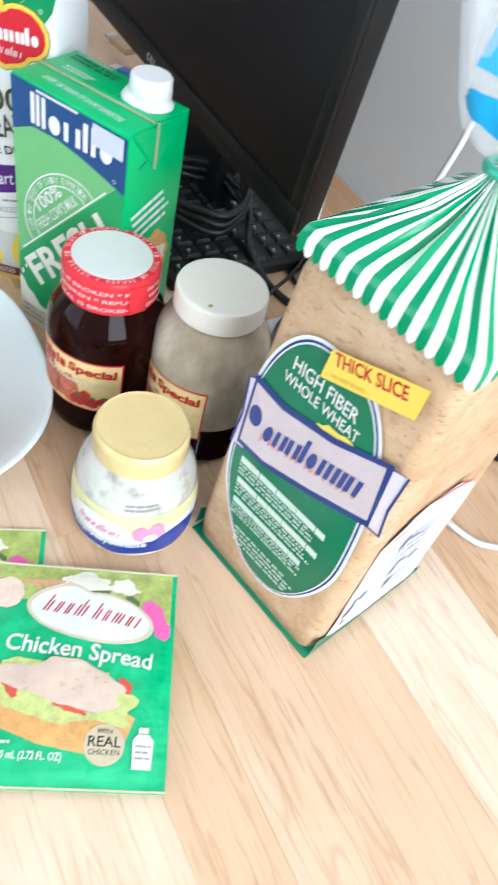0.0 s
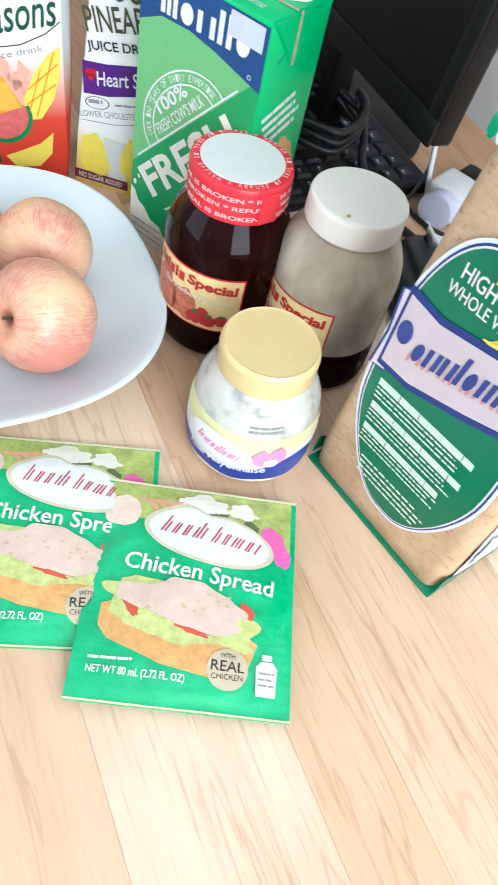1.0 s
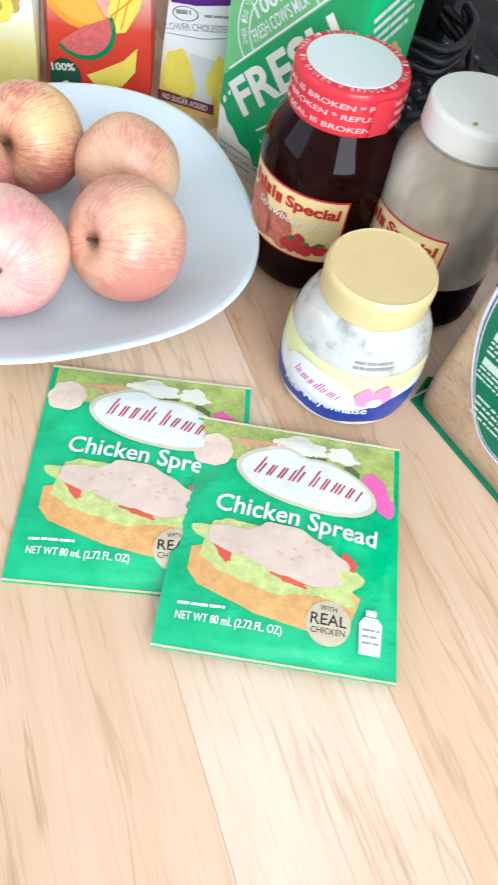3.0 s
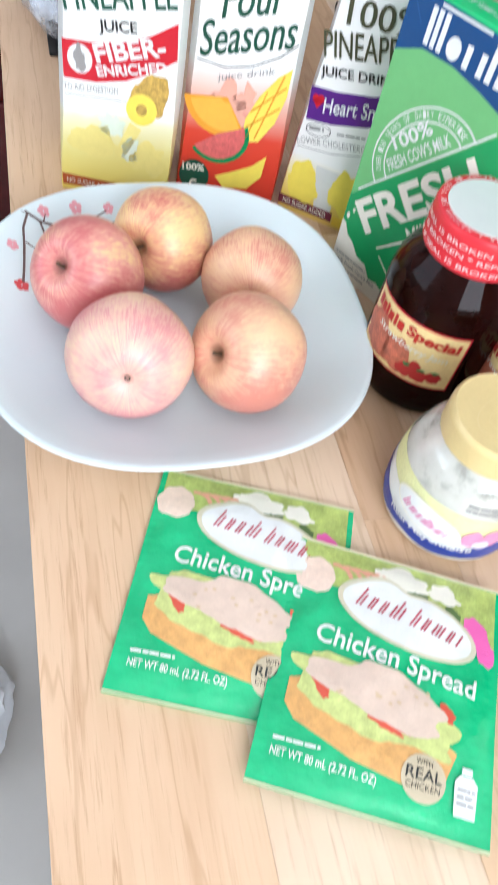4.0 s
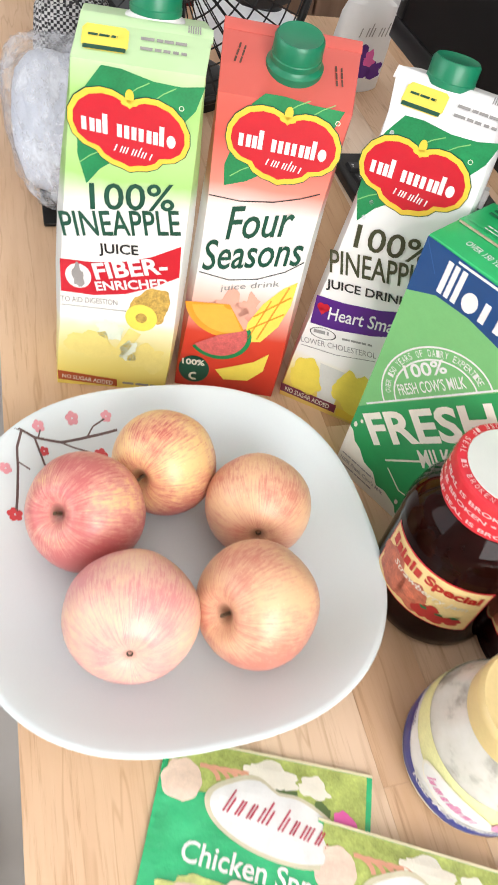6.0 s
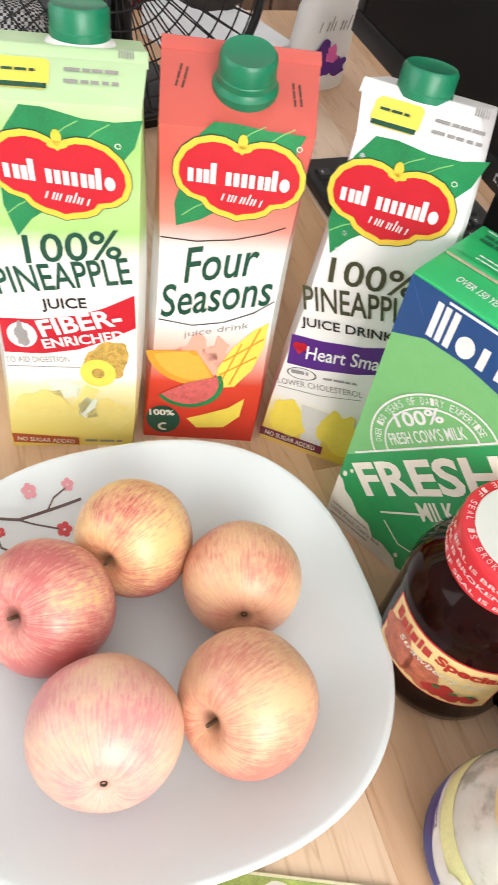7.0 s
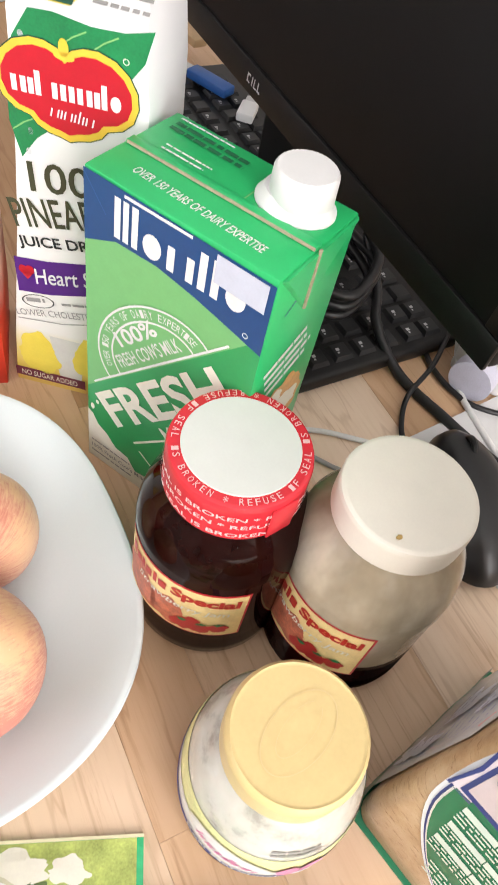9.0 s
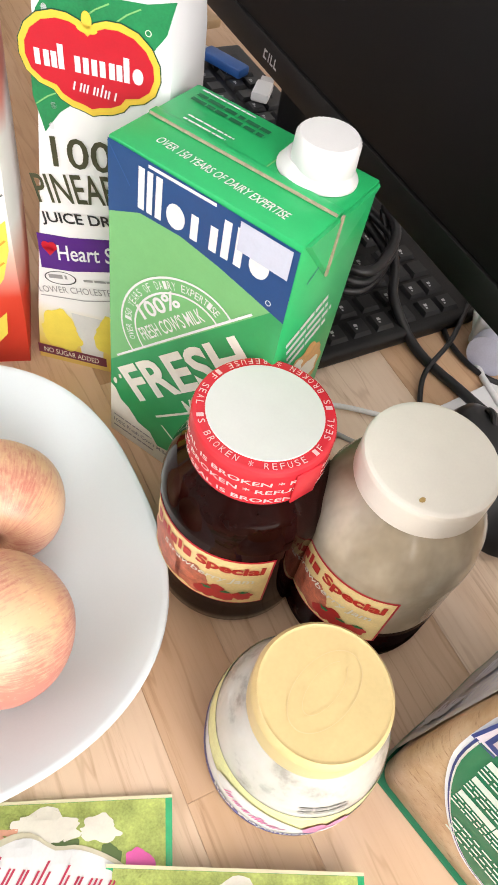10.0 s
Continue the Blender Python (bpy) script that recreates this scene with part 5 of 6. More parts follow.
    pr("spread_specks", join(*[blob(rr.uniform(-0.024, 0.022), -0.0105 + rr.uniform(-0.006, 0.006), 0.0013, 0.0008, 0.2, q, 10) for q in range(12)]), ink("ink_speck", (0.60, 0.44, 0.28)), 0.0014)
    pr("quality_seal", oval(0.0225, -0.0425, 0.0105, 0.0105), ink("ink_tan", (0.56, 0.47, 0.32)), 0.0010, "tan round seal")
    pr("seal_lettering", join(words("WITH", 0.018, -0.0370, 0.008, 0.0024), words("REAL", 0.0140, -0.0435, 0.0170, 0.0052, 0, 0.01), words("CHICKEN", 0.0145, -0.0475, 0.0160, 0.0028)), I_BLACK, 0.0012)
    pr("jar_mark", join(poly([(0.0375, -0.0535), (0.0475, -0.0535), (0.0480, -0.0390), (0.0455, -0.0360), (0.0395, -0.0360), (0.0370, -0.0390)]), rect(0.0400, -0.0355, 0.0450, -0.0325)), I_WHITE, 0.0010)
    pr("jar_small_print", bars(0.0385, -0.0425, 0.0085, 3, 0.003, 0.0010, 0, 2), I_GREY, 0.0012)
    pr("net_lettering", join(words("NET WT 80 mL (2.72 FL. OZ)", -0.0475, -0.0515, 0.0490, 0.0050, -1, 0.012), bars(-0.0475, -0.0435, 0.023, 1, 0.003, 0.0014, 0, 6)), I_WHITE, 0.0009)
    return th


sachet(pose(0.1035, 0.4520, 0.0, 0, 0, 6.0), 1, "green foil sachet of chicken spread lying flat on the table")
sachet(pose(0.1838, 0.4290, 0.0066, -0.6, -1.6, 1.0), 2, "green foil sachet of chicken spread overlapping another sachet")


# ---------- bread ----------
def crumb_material():
    m = Nodes("wheat_crumb", 0.55, 0, 0.3)
    v = m.coords()
    big = m.noise(38, 5, v, 0.7)
    fine = m.noise(420, 4, v, 0.7)
    c = m.ramp(big, [(0.30, (0.44, 0.275, 0.145)), (0.5, (0.555, 0.375, 0.22)), (0.7, (0.63, 0.46, 0.295))])
    st = m.coords((160, 160, 480))
    c = m.mix(c, m.ramp(m.noise(1.0, 4, st, 0.7), [(0.34, (0.40, 0.25, 0.12)), (0.43, (1, 1, 1))]), 0.6, "MULTIPLY")
    m.base(c)
    m.b.inputs["Coat Weight"].default_value = 0.55
    m.b.inputs["Coat Roughness"].default_value = 0.22
    m.bump(fine, 0.35, 0.0012)
    return m.mat


STRIPE_G, STRIPE_W = plain("film_green_stripe", (0.006, 0.27, 0.10), 0.22, vary=0.06, scale=30), plain("film_white_stripe", (0.80, 0.82, 0.76), 0.25, vary=0.06, scale=30)


def bread():
    W, D, H = 0.113, 0.112, 0.247
    th = thing("bread_loaf", pose(0.2470, 0.5375, 0, 0, 0, -49.3), "sliced wheat loaf in a printed bag, standing on its end", "bread")
    rows = []
    for z, g in ((0.0, 0.004), (0.003, 0.0015), (0.02, 0.0), (0.09, -0.0006), (0.16, 0.0006), (0.225, 0.001), (0.238, 0.003), (H, 0.009)):
        ringp = []
        x0, x1, y0, y1, c = g, W - g, g, D - g, 0.009
        for cx, cy, a0 in ((x1 - c, y0 + c, -90), (x1 - c, y1 - c, 0), (x0 + c, y1 - c, 90), (x0 + c, y0 + c, 180)):
            for k in range(6):
                a = radians(a0 + 18 * k)
                ringp.append(Vector((cx + c * math.cos(a), cy + c * math.sin(a), z)))
        rows.append(ringp)
    bm = loft(rows)
    part("loaf", bm, crumb_material(), th, "wheat crumb showing through clear film")

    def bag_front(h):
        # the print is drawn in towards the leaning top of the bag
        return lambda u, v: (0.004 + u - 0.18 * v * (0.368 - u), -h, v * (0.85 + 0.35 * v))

    # base weld, green
    part("green_base_edge", box(-0.0008, -0.0008, 0.0, W + 0.0008, D, 0.0020, 0.0008), plain("film_green_edge", (0.006, 0.17, 0.075), 0.3), th, "green welded bag edge")

    # the gathered, striped top of the bag
    neck = Vector((0.0500, 0.054, 0.283))
    bm = bmesh.new()
    n = 240
    per = []
    for k in range(n):
        s = 4 * k / n
        side, t = int(s), s - int(s)
        g = -0.0018
        crn = [(g, g), (W - g, g), (W - g, D - g), (g, D - g), (g, g)]
        a, b = crn[side], crn[side + 1]
        per.append(Vector((a[0] + (b[0] - a[0]) * t, a[1] + (b[1] - a[1]) * t, 0)))
    prof = [(0.0, 0.2365), (0.0, 0.2420), (0.03, 0.2470), (0.12, 0.2505), (0.35, 0.2575), (0.62, 0.2675), (0.84, 0.2770), (0.925, 0.2835)]
    rowsv = []
    for j, (f, z) in enumerate(prof):
        row = []
        for k in range(n):
            p = per[k].lerp(Vector((neck.x, neck.y, 0)), f)
            fold = noise.noise((k * 0.14, f * 2.2, 2.0)) + 0.6 * noise.noise((k * 0.32, f * 3.0, 7.0))
            zz = z + 0.0065 * fold * f * (1.15 - f) * 2.2
            if j == 0:
                zz += -0.0030 * abs(math.sin(math.pi * k / 3))
            wob = 0.006 * f * (1 - f) * noise.noise((k * 0.11, 5.0, f))
            row.append(bm.verts.new((p.x + wob, p.y - wob, zz)))
        rowsv.append(row)
    for j in range(len(prof) - 1):
        for k in range(n):
            face = bm.faces.new((rowsv[j][k], rowsv[j][(k + 1) % n], rowsv[j + 1][(k + 1) % n], rowsv[j + 1][k]))
            face.material_index = (k // 3) % 2
            face.smooth = True
    part("striped_top", bm, [STRIPE_G, STRIPE_W], th, "green and white striped bag top, gathered")
    # the flared tail above the tie
    bm = bmesh.new()
    n = 96
    rowsv = []
    for j in range(15):
        t = j / 14
        row = []
        for k in range(n):
            a = 2 * math.pi * k / n
            r = 0.006 + 0.074 * t ** 0.42
            fold = 1 + 0.32 * math.sin(9 * a + 3 * t) * t + 0.22 * noise.noise((math.cos(a) * 2.6, math.sin(a) * 2.6, t * 2.0)) * (t + 0.3)
            row.append(bm.verts.new((neck.x - 0.004 * t + r * fold * math.cos(a), neck.y + 0.030 * t + r * 0.62 * fold * math.sin(a), neck.z + 0.002 + 0.110 * t + 0.010 * noise.noise((a, t * 3, 1.0)) * t)))
        rowsv.append(row)
    for a, b in zip(rowsv, rowsv[1:]):
        for k in range(n):
            bm.faces.new((a[k], a[(k + 1) % n], b[(k + 1) % n], b[k]))
    m = Nodes("tail_film", 0.18)
    v = m.coords()
    m.base((0.86, 0.87, 0.88))
    m.b.inputs["Alpha"].default_value = 0.26
    tail = part("bag_tail", bm, m.mat, th, "clear flared bag end with blue print")

    def on_tail(h):
        def f(u, v):
            t = v
            a = u
            t = min(max(t, 0.0), 1.0)
            r = 0.006 + 0.074 * t ** 0.42
            fold = 1 + 0.32 * math.sin(9 * a + 3 * t) * t + 0.22 * noise.noise((math.cos(a) * 2.6, math.sin(a) * 2.6, t * 2.0)) * (t + 0.3)
            return (neck.x - 0.004 * t + (r * fold + h) * math.cos(a), neck.y + 0.030 * t + (r * fold + h) * 0.62 * math.sin(a), neck.z + 0.002 + 0.110 * t + 0.010 * noise.noise((a, t * 3, 1.0)) * t)
        return f
    print_on("blue_print", join(rect(-1.95, 0.32, -1.10, 0.66), blob(-2.25, 0.72, 0.22, 0.09, 0.2, 3), blob(-1.7, 0.20, 0.40, 0.05, 0.2, 5)), I_CYAN, th, on_tail(0.0012), "bright blue print", 0.06, 0.04)
    part("tie", tube([(neck.x + 0.0085 * math.cos(a), neck.y + 0.0075 * math.sin(a), neck.z + 0.002) for a in [2 * math.pi * k / 8 for k in range(8)]], 0.0022, 8, True), plain("film_green_tie", (0.05, 0.40, 0.26), 0.3), th, "green tie round the bag neck")

    # front print
    def egg(g):
        pts = []
        for k in range(72):
            a = 2 * math.pi * k / 72
            x = 0.0575 + (0.0455 + g) * math.copysign(abs(math.cos(a)) ** 0.72, math.cos(a))
            z = (0.1235 + (0.0945 + g) * math.copysign(abs(math.sin(a)) ** 0.88, math.sin(a)))
            if z < 0.10:
                x = 0.0575 + (x - 0.0575) * (1 - 0.28 * ((0.10 - z) / 0.07) ** 1.6)
            pts.append((x, z))
        return pts
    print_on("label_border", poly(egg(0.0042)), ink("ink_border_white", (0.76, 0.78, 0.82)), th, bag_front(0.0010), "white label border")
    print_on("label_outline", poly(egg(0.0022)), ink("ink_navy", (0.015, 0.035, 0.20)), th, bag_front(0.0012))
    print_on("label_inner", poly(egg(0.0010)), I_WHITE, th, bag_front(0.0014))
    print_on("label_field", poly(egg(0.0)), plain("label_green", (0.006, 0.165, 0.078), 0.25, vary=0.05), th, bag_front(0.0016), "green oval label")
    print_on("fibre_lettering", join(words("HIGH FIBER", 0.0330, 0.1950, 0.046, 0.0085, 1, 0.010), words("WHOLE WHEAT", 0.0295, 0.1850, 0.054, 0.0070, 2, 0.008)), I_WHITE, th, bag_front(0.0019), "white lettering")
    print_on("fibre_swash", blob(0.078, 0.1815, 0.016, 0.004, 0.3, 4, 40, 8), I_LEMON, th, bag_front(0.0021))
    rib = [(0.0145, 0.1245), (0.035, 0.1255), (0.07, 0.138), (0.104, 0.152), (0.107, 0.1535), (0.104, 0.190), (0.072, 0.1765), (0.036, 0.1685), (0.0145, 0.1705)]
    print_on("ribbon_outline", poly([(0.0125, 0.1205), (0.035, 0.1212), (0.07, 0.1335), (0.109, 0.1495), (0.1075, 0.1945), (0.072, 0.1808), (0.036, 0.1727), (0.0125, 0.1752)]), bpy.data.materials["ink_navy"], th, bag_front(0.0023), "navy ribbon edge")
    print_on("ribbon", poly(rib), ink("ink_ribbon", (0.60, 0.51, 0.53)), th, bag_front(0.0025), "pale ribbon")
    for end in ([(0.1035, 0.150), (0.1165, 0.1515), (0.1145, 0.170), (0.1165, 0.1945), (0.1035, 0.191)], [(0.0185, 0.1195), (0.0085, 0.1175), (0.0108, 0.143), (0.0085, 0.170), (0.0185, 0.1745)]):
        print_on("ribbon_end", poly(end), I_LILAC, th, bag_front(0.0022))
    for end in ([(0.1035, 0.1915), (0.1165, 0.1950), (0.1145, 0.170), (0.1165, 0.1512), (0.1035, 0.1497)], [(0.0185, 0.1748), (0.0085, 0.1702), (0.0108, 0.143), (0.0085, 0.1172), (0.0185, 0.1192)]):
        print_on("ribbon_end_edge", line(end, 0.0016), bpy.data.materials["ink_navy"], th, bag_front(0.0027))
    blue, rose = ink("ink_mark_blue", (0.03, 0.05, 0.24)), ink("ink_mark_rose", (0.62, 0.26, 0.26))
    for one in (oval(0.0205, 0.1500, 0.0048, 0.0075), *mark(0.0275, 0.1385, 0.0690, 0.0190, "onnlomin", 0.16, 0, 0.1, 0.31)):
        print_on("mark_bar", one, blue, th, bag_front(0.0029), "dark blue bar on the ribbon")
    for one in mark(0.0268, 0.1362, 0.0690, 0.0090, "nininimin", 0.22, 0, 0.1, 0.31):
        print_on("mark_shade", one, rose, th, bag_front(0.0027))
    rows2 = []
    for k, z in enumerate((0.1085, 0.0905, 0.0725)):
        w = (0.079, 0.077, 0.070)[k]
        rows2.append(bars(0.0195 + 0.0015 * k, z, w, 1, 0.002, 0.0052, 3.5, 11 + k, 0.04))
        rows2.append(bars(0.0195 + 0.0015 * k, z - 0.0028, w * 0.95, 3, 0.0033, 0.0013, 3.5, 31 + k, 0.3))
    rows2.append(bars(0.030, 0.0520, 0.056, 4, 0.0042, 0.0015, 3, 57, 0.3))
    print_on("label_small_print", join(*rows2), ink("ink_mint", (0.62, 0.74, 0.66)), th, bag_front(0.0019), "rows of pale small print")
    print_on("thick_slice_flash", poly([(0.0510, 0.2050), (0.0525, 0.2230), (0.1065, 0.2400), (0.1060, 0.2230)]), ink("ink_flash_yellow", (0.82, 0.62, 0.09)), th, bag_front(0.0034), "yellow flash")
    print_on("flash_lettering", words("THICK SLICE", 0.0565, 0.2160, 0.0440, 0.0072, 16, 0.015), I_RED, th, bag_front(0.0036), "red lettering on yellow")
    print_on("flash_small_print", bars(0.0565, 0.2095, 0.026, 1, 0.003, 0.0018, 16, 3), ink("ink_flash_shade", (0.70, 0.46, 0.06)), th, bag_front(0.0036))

    # narrow sides: white printed panels under crumpled film
    def side_r(h):
        return lambda u, v: (W + h + 0.0008 * noise.noise((u * 60, v * 40, 1)), u, v)

    def side_l(h):
        return lambda u, v: (-h - 0.0008 * noise.noise((u * 60, v * 40, 5)), u, v)
    for where, sgn in ((side_r, 1), (side_l, 2)):
        print_on("side_panel", poly([(0.012, 0.004), (0.100, 0.004), (0.098, 0.110), (0.070, 0.130), (0.030, 0.128), (0.013, 0.110)]), plain("side_print_white", (0.70, 0.72, 0.76), 0.25, vary=0.08, scale=50), th, where(0.0012), "white printed side panel", 0.008, 0.008)
        print_on("side_blue", join(blob(0.03, 0.035, 0.010, 0.016, 0.5, 3 + sgn), blob(0.062, 0.050, 0.012, 0.018, 0.5, 6 + sgn), blob(0.05, 0.090, 0.010, 0.008, 0.5, 9 + sgn)), I_PALEBLUE, th, where(0.0022), "", 0.008, 0.008)
        print_on("side_small_print", join(bars(0.018, 0.105, 0.06, 6, 0.0075, 0.0014, 0, 21 + sgn, 0.5), bars(0.03, 0.05, 0.05, 4, 0.0075, 0.0012, 0, 41 + sgn, 0.5)), ink("ink_side_navy", (0.10, 0.12, 0.30)), th, where(0.0026), "", 0.008, 0.008)
        print_on("side_red_rule", line([(0.014, 0.117), (0.045, 0.1335), (0.08, 0.131)], 0.0022), I_RED, th, where(0.0030), "", 0.008, 0.008)
        print_on("side_green_corner", poly([(0.002, 0.0036), (0.110, 0.0036), (0.110, 0.009), (0.05, 0.007), (0.02, 0.010), (0.002, 0.022)]), bpy.data.materials["film_green_edge"], th, where(0.0014), "", 0.008)

    # the loaf leans back a little and narrows upwards: slide every level of it
    done = set()
    for ob in th.children:
        if ob.data.name not in done:
            done.add(ob.data.name)
            for v in ob.data.vertices:
                v.co.y += 0.030 * v.co.z
                v.co.x += 0.062 * v.co.z * (1 - v.co.x / W)


bread()


# ---------- monitor ----------
def monitor():
    th = thing("monitor", pose(0.0136, 0.4181, 0, 0, 0, 28.7) @ pose(0.390, 0.129, 0), "large black computer monitor with a dark screen", "monitor")
    lean = pose(0, 0, 0.122, 0, 4.5, 0)
    W, H = 0.525, 0.330

    def p(name, bm, mat, label="", smooth=True):
        return part(name, bm, mat, th, label, smooth, lean)
    bm = box(0, 0, 0, 0.018, W, H, 0.003)
    p("casing", bm, BLACK, "black plastic casing")
    p("rear_shell", box(0.018, 0.05, 0.03, 0.05, W - 0.05, H - 0.03, 0.012, 3), BLACK)
    p("lower_bezel", box(-0.0035, 0.0, 0.0, 0.0, W, 0.019, 0.0012), BLACK)
    p("upper_bezel", box(-0.0035, 0.0, H - 0.014, 0.0, W, H, 0.0012), BLACK)
    p("side_bezel", box(-0.0035, 0.0, 0.0192, 0.0, 0.013, H - 0.0142, 0.0012), BLACK)
    p("side_bezel", box(-0.0035, W - 0.013, 0.0192, 0.0, W, H - 0.0142, 0.0012), BLACK)
    p("screen", box(-0.0012, 0.0132, 0.0192, 0.0002, W - 0.0132, H - 0.0142), SCREEN, "dark switched-off screen", False)
    logo = join(ring(0, 0, 0.0018, 0.0030, 60, 300, 16), rect(0.0035, -0.003, 0.0048, 0.003), rect(0.0065, -0.003, 0.0078, 0.003), rect(0.0065, -0.003, 0.0105, -0.0018), rect(0.0115, -0.003, 0.0128, 0.003), rect(0.0115, -0.003, 0.0155, -0.0018), rect(-0.003, -0.003, -0.0017, 0.003))
    ob = print_on("maker_mark", logo, ink("logo_silver", (0.55, 0.55, 0.56)), th, lambda u, v: (-0.0039, 0.262 - u, 0.0095 + v), "small silver mark")
    ob.matrix_basis = lean
    part("stand_neck", box(0.050, 0.20, 0.01, 0.075, 0.32, 0.26, 0.006, 3), BLACK, th)
    part("stand_foot", lathe([(0, 0), (0.095, 0), (0.095, 0.006), (0.088, 0.011), (0, 0.013)], 48, lambda q: Vector((q.x * 0.8, q.y * 1.2, q.z))), BLACK, th, "", True, pose(0.105, 0.26, 0))


monitor()


# ---------- keyboard ----------
def keyboard():
    th = thing("keyboard", BACK @ pose(0.352, 0.213, 0, 0, 0, 1.5), "black computer keyboard lying under the monitor", "keyboard")
    W, L = 0.158, 0.400
    bm = box(0, 0, 0.0, W, L, 0.0130, 0.004, 3)
    part("case", bm, BLACK, th, "black keyboard case")
    key = bmesh.new()
    a, b = 0.0078, 0.0060
    for z, q in ((0, a), (0.0036, b)):
        for sx, sy in ((-1, -1), (1, -1), (1, 1), (-1, 1)):
            key.verts.new((sx * q, sy * q, z))
    key.verts.ensure_lookup_table()
    v = key.verts
    for f in ((0, 1, 5, 4), (1, 2, 6, 5), (2, 3, 7, 6), (3, 0, 4, 7), (4, 5, 6, 7)):
        key.faces.new([v[k] for k in f])
    first = part("key", key, KEYCAP, th, "", False, pose(0.016, 0.016, 0.0128))
    legend = bmesh.new()
    for x0, y0, x1, y1 in ((-0.0035, -0.0005, -0.0008, 0.002), (-0.0035, -0.003, -0.0020, -0.0015)):
        legend.faces.new([legend.verts.new((x, y, 0.00375)) for x, y in ((x0, y0), (x1, y0), (x1, y1), (x0, y1))])
    lab = part("legend", legend, ink("key_legend", (0.45, 0.45, 0.45)), first, "", False)
    for row in range(7):
        for col in range(19):
            if row == 0 and col == 0:
                continue
            k = new("key", first.data)
            k.parent = th
            k.matrix_basis = pose(0.016 + 0.0198 * row + (0.003 if row == 5 else 0), 0.016 + 0.0192 * col + (0.004 if 3 < col < 18 else 0 if col <= 3 else 0.007), 0.0128)
            if (row * 7 + col * 3) % 4:
                g = new("legend", lab.data)
                g.parent = k


keyboard()


# ---------- cables, mouse and small things behind ----------
def cable(name, pts, r, mat, label, m=BACK):
    return tagged(part(name, tube(pts, r), mat, None, "", True, m.copy()), label, "cable")


coil = []
for k in range(34):
    a = 2 * math.pi * k / 11
    coil.append((0.418 + (0.040 + 0.003 * math.sin(k)) * math.cos(a), 0.300 + (0.052 + 0.004 * math.cos(k * 1.7)) * math.sin(a), 0.030 + 0.0012 * k * 0.6 + 0.002 * math.sin(k * 2.2)))
cable("cable", coil + [(0.452, 0.262, 0.034), (0.442, 0.240, 0.022), (0.446, 0.205, 0.0042), (0.455, 0.160, 0.0042), (0.467, 0.115, 0.0042), (0.492, 0.04, 0.0042), (0.53, -0.05, 0.0042)], 0.0038, CABLE, "coiled thick black cable lying on the keyboard")
cable("cable", [(0.500, 0.260, 0.003), (0.487, 0.234, 0.003), (0.476, 0.205, 0.003), (0.478, 0.175, 0.003), (0.492, 0.155, 0.003), (0.53, 0.13, 0.003)], 0.0021, CABLE, "thin black cable lying on the table")
cable("cable", [(0.516, 0.235, 0.02), (0.500, 0.222, 0.012), (0.470, 0.200, 0.010), (0.440, 0.185, 0.006), (0.424, 0.168, 0.003), (0.415, 0.150, 0.003), (0.41, 0.12, 0.003)], 0.0019, CABLE, "thin black mouse cable")
cable("cable", [(0.520, 0.245, 0.08), (0.505, 0.228, 0.045), (0.492, 0.200, 0.012), (0.482, 0.178, 0.0035), (0.474, 0.130, 0.003), (0.47, 0.08, 0.003), (0.462, 0.0, 0.003), (0.445, -0.06, 0.003), (0.452, -0.10, 0.003), (0.475, -0.12, 0.003), (0.55, -0.16, 0.003)], 0.0024, WHITECABLE, "white cable lying on the table")
cable("cable", [(0.335, 0.190, 0.0025), (0.361, 0.183, 0.0025), (0.383, 0.1685, 0.0025), (0.405, 0.150, 0.0025), (0.43, 0.12, 0.0025)], 0.0018, WHITECABLE, "thin white cable beside the milk carton")
cable("cable", [(0.332, 0.172, 0.002), (0.348, 0.167, 0.002), (0.362, 0.150, 0.002), (0.385, 0.13, 0.002)], 0.0016, plain("grey_cable", (0.35, 0.34, 0.33), 0.5), "thin grey cable beside the jars")
cable("cable", [(0.56, 0.145, 0.20), (0.548, 0.14, 0.16), (0.543, 0.15, 0.10), (0.54, 0.16, 0.03), (0.54, 0.18, 0.004), (0.55, 0.22, 0.004)], 0.0028, WHITECABLE, "white cable hanging behind the monitor")


def mouse():
    th = thing("computer_mouse", BACK @ pose(0.420, 0.094, 0.0022, 0, 0, -22), "black computer mouse on a white sheet", "mouse")

    def warp(p):
        return Vector((p.x * (1 - 0.12 * p.y / 0.055), p.y, p.z * (1 + 0.15 * p.y / 0.055)))
    prof = [(0, 0), (0.92, 0.0), (1.0, 0.006), (0.98, 0.012), (0.90, 0.020), (0.72, 0.028), (0.45, 0.033), (0, 0.035)]
    part("shell", lathe(prof, 40, lambda p: warp(Vector((p.x * 0.030, p.y * 0.054, p.z)))), plain("mouse_plastic", (0.012, 0.012, 0.013), 0.28, vary=0.1), th)
    part("wheel", tube([(0.002, 0.028 + 0.007 * math.cos(a), 0.0295 + 0.007 * math.sin(a)) for a in [2 * math.pi * k / 10 for k in range(10)]], 0.0022, 8, True), CABLE, th, "rubber scroll wheel")


mouse()
pad = part("paper_sheet", box(0.376, 0.0, 0.0003, 0.50, 0.135, 0.0021, 0.0006), plain("paper_white", (0.72, 0.72, 0.72), 0.7, vary=0.03), None, "", False, BACK @ pose(0.04, -0.02, 0, 0, 0, 6))
tagged(pad, "white card sheet under the computer mouse", "sheet")


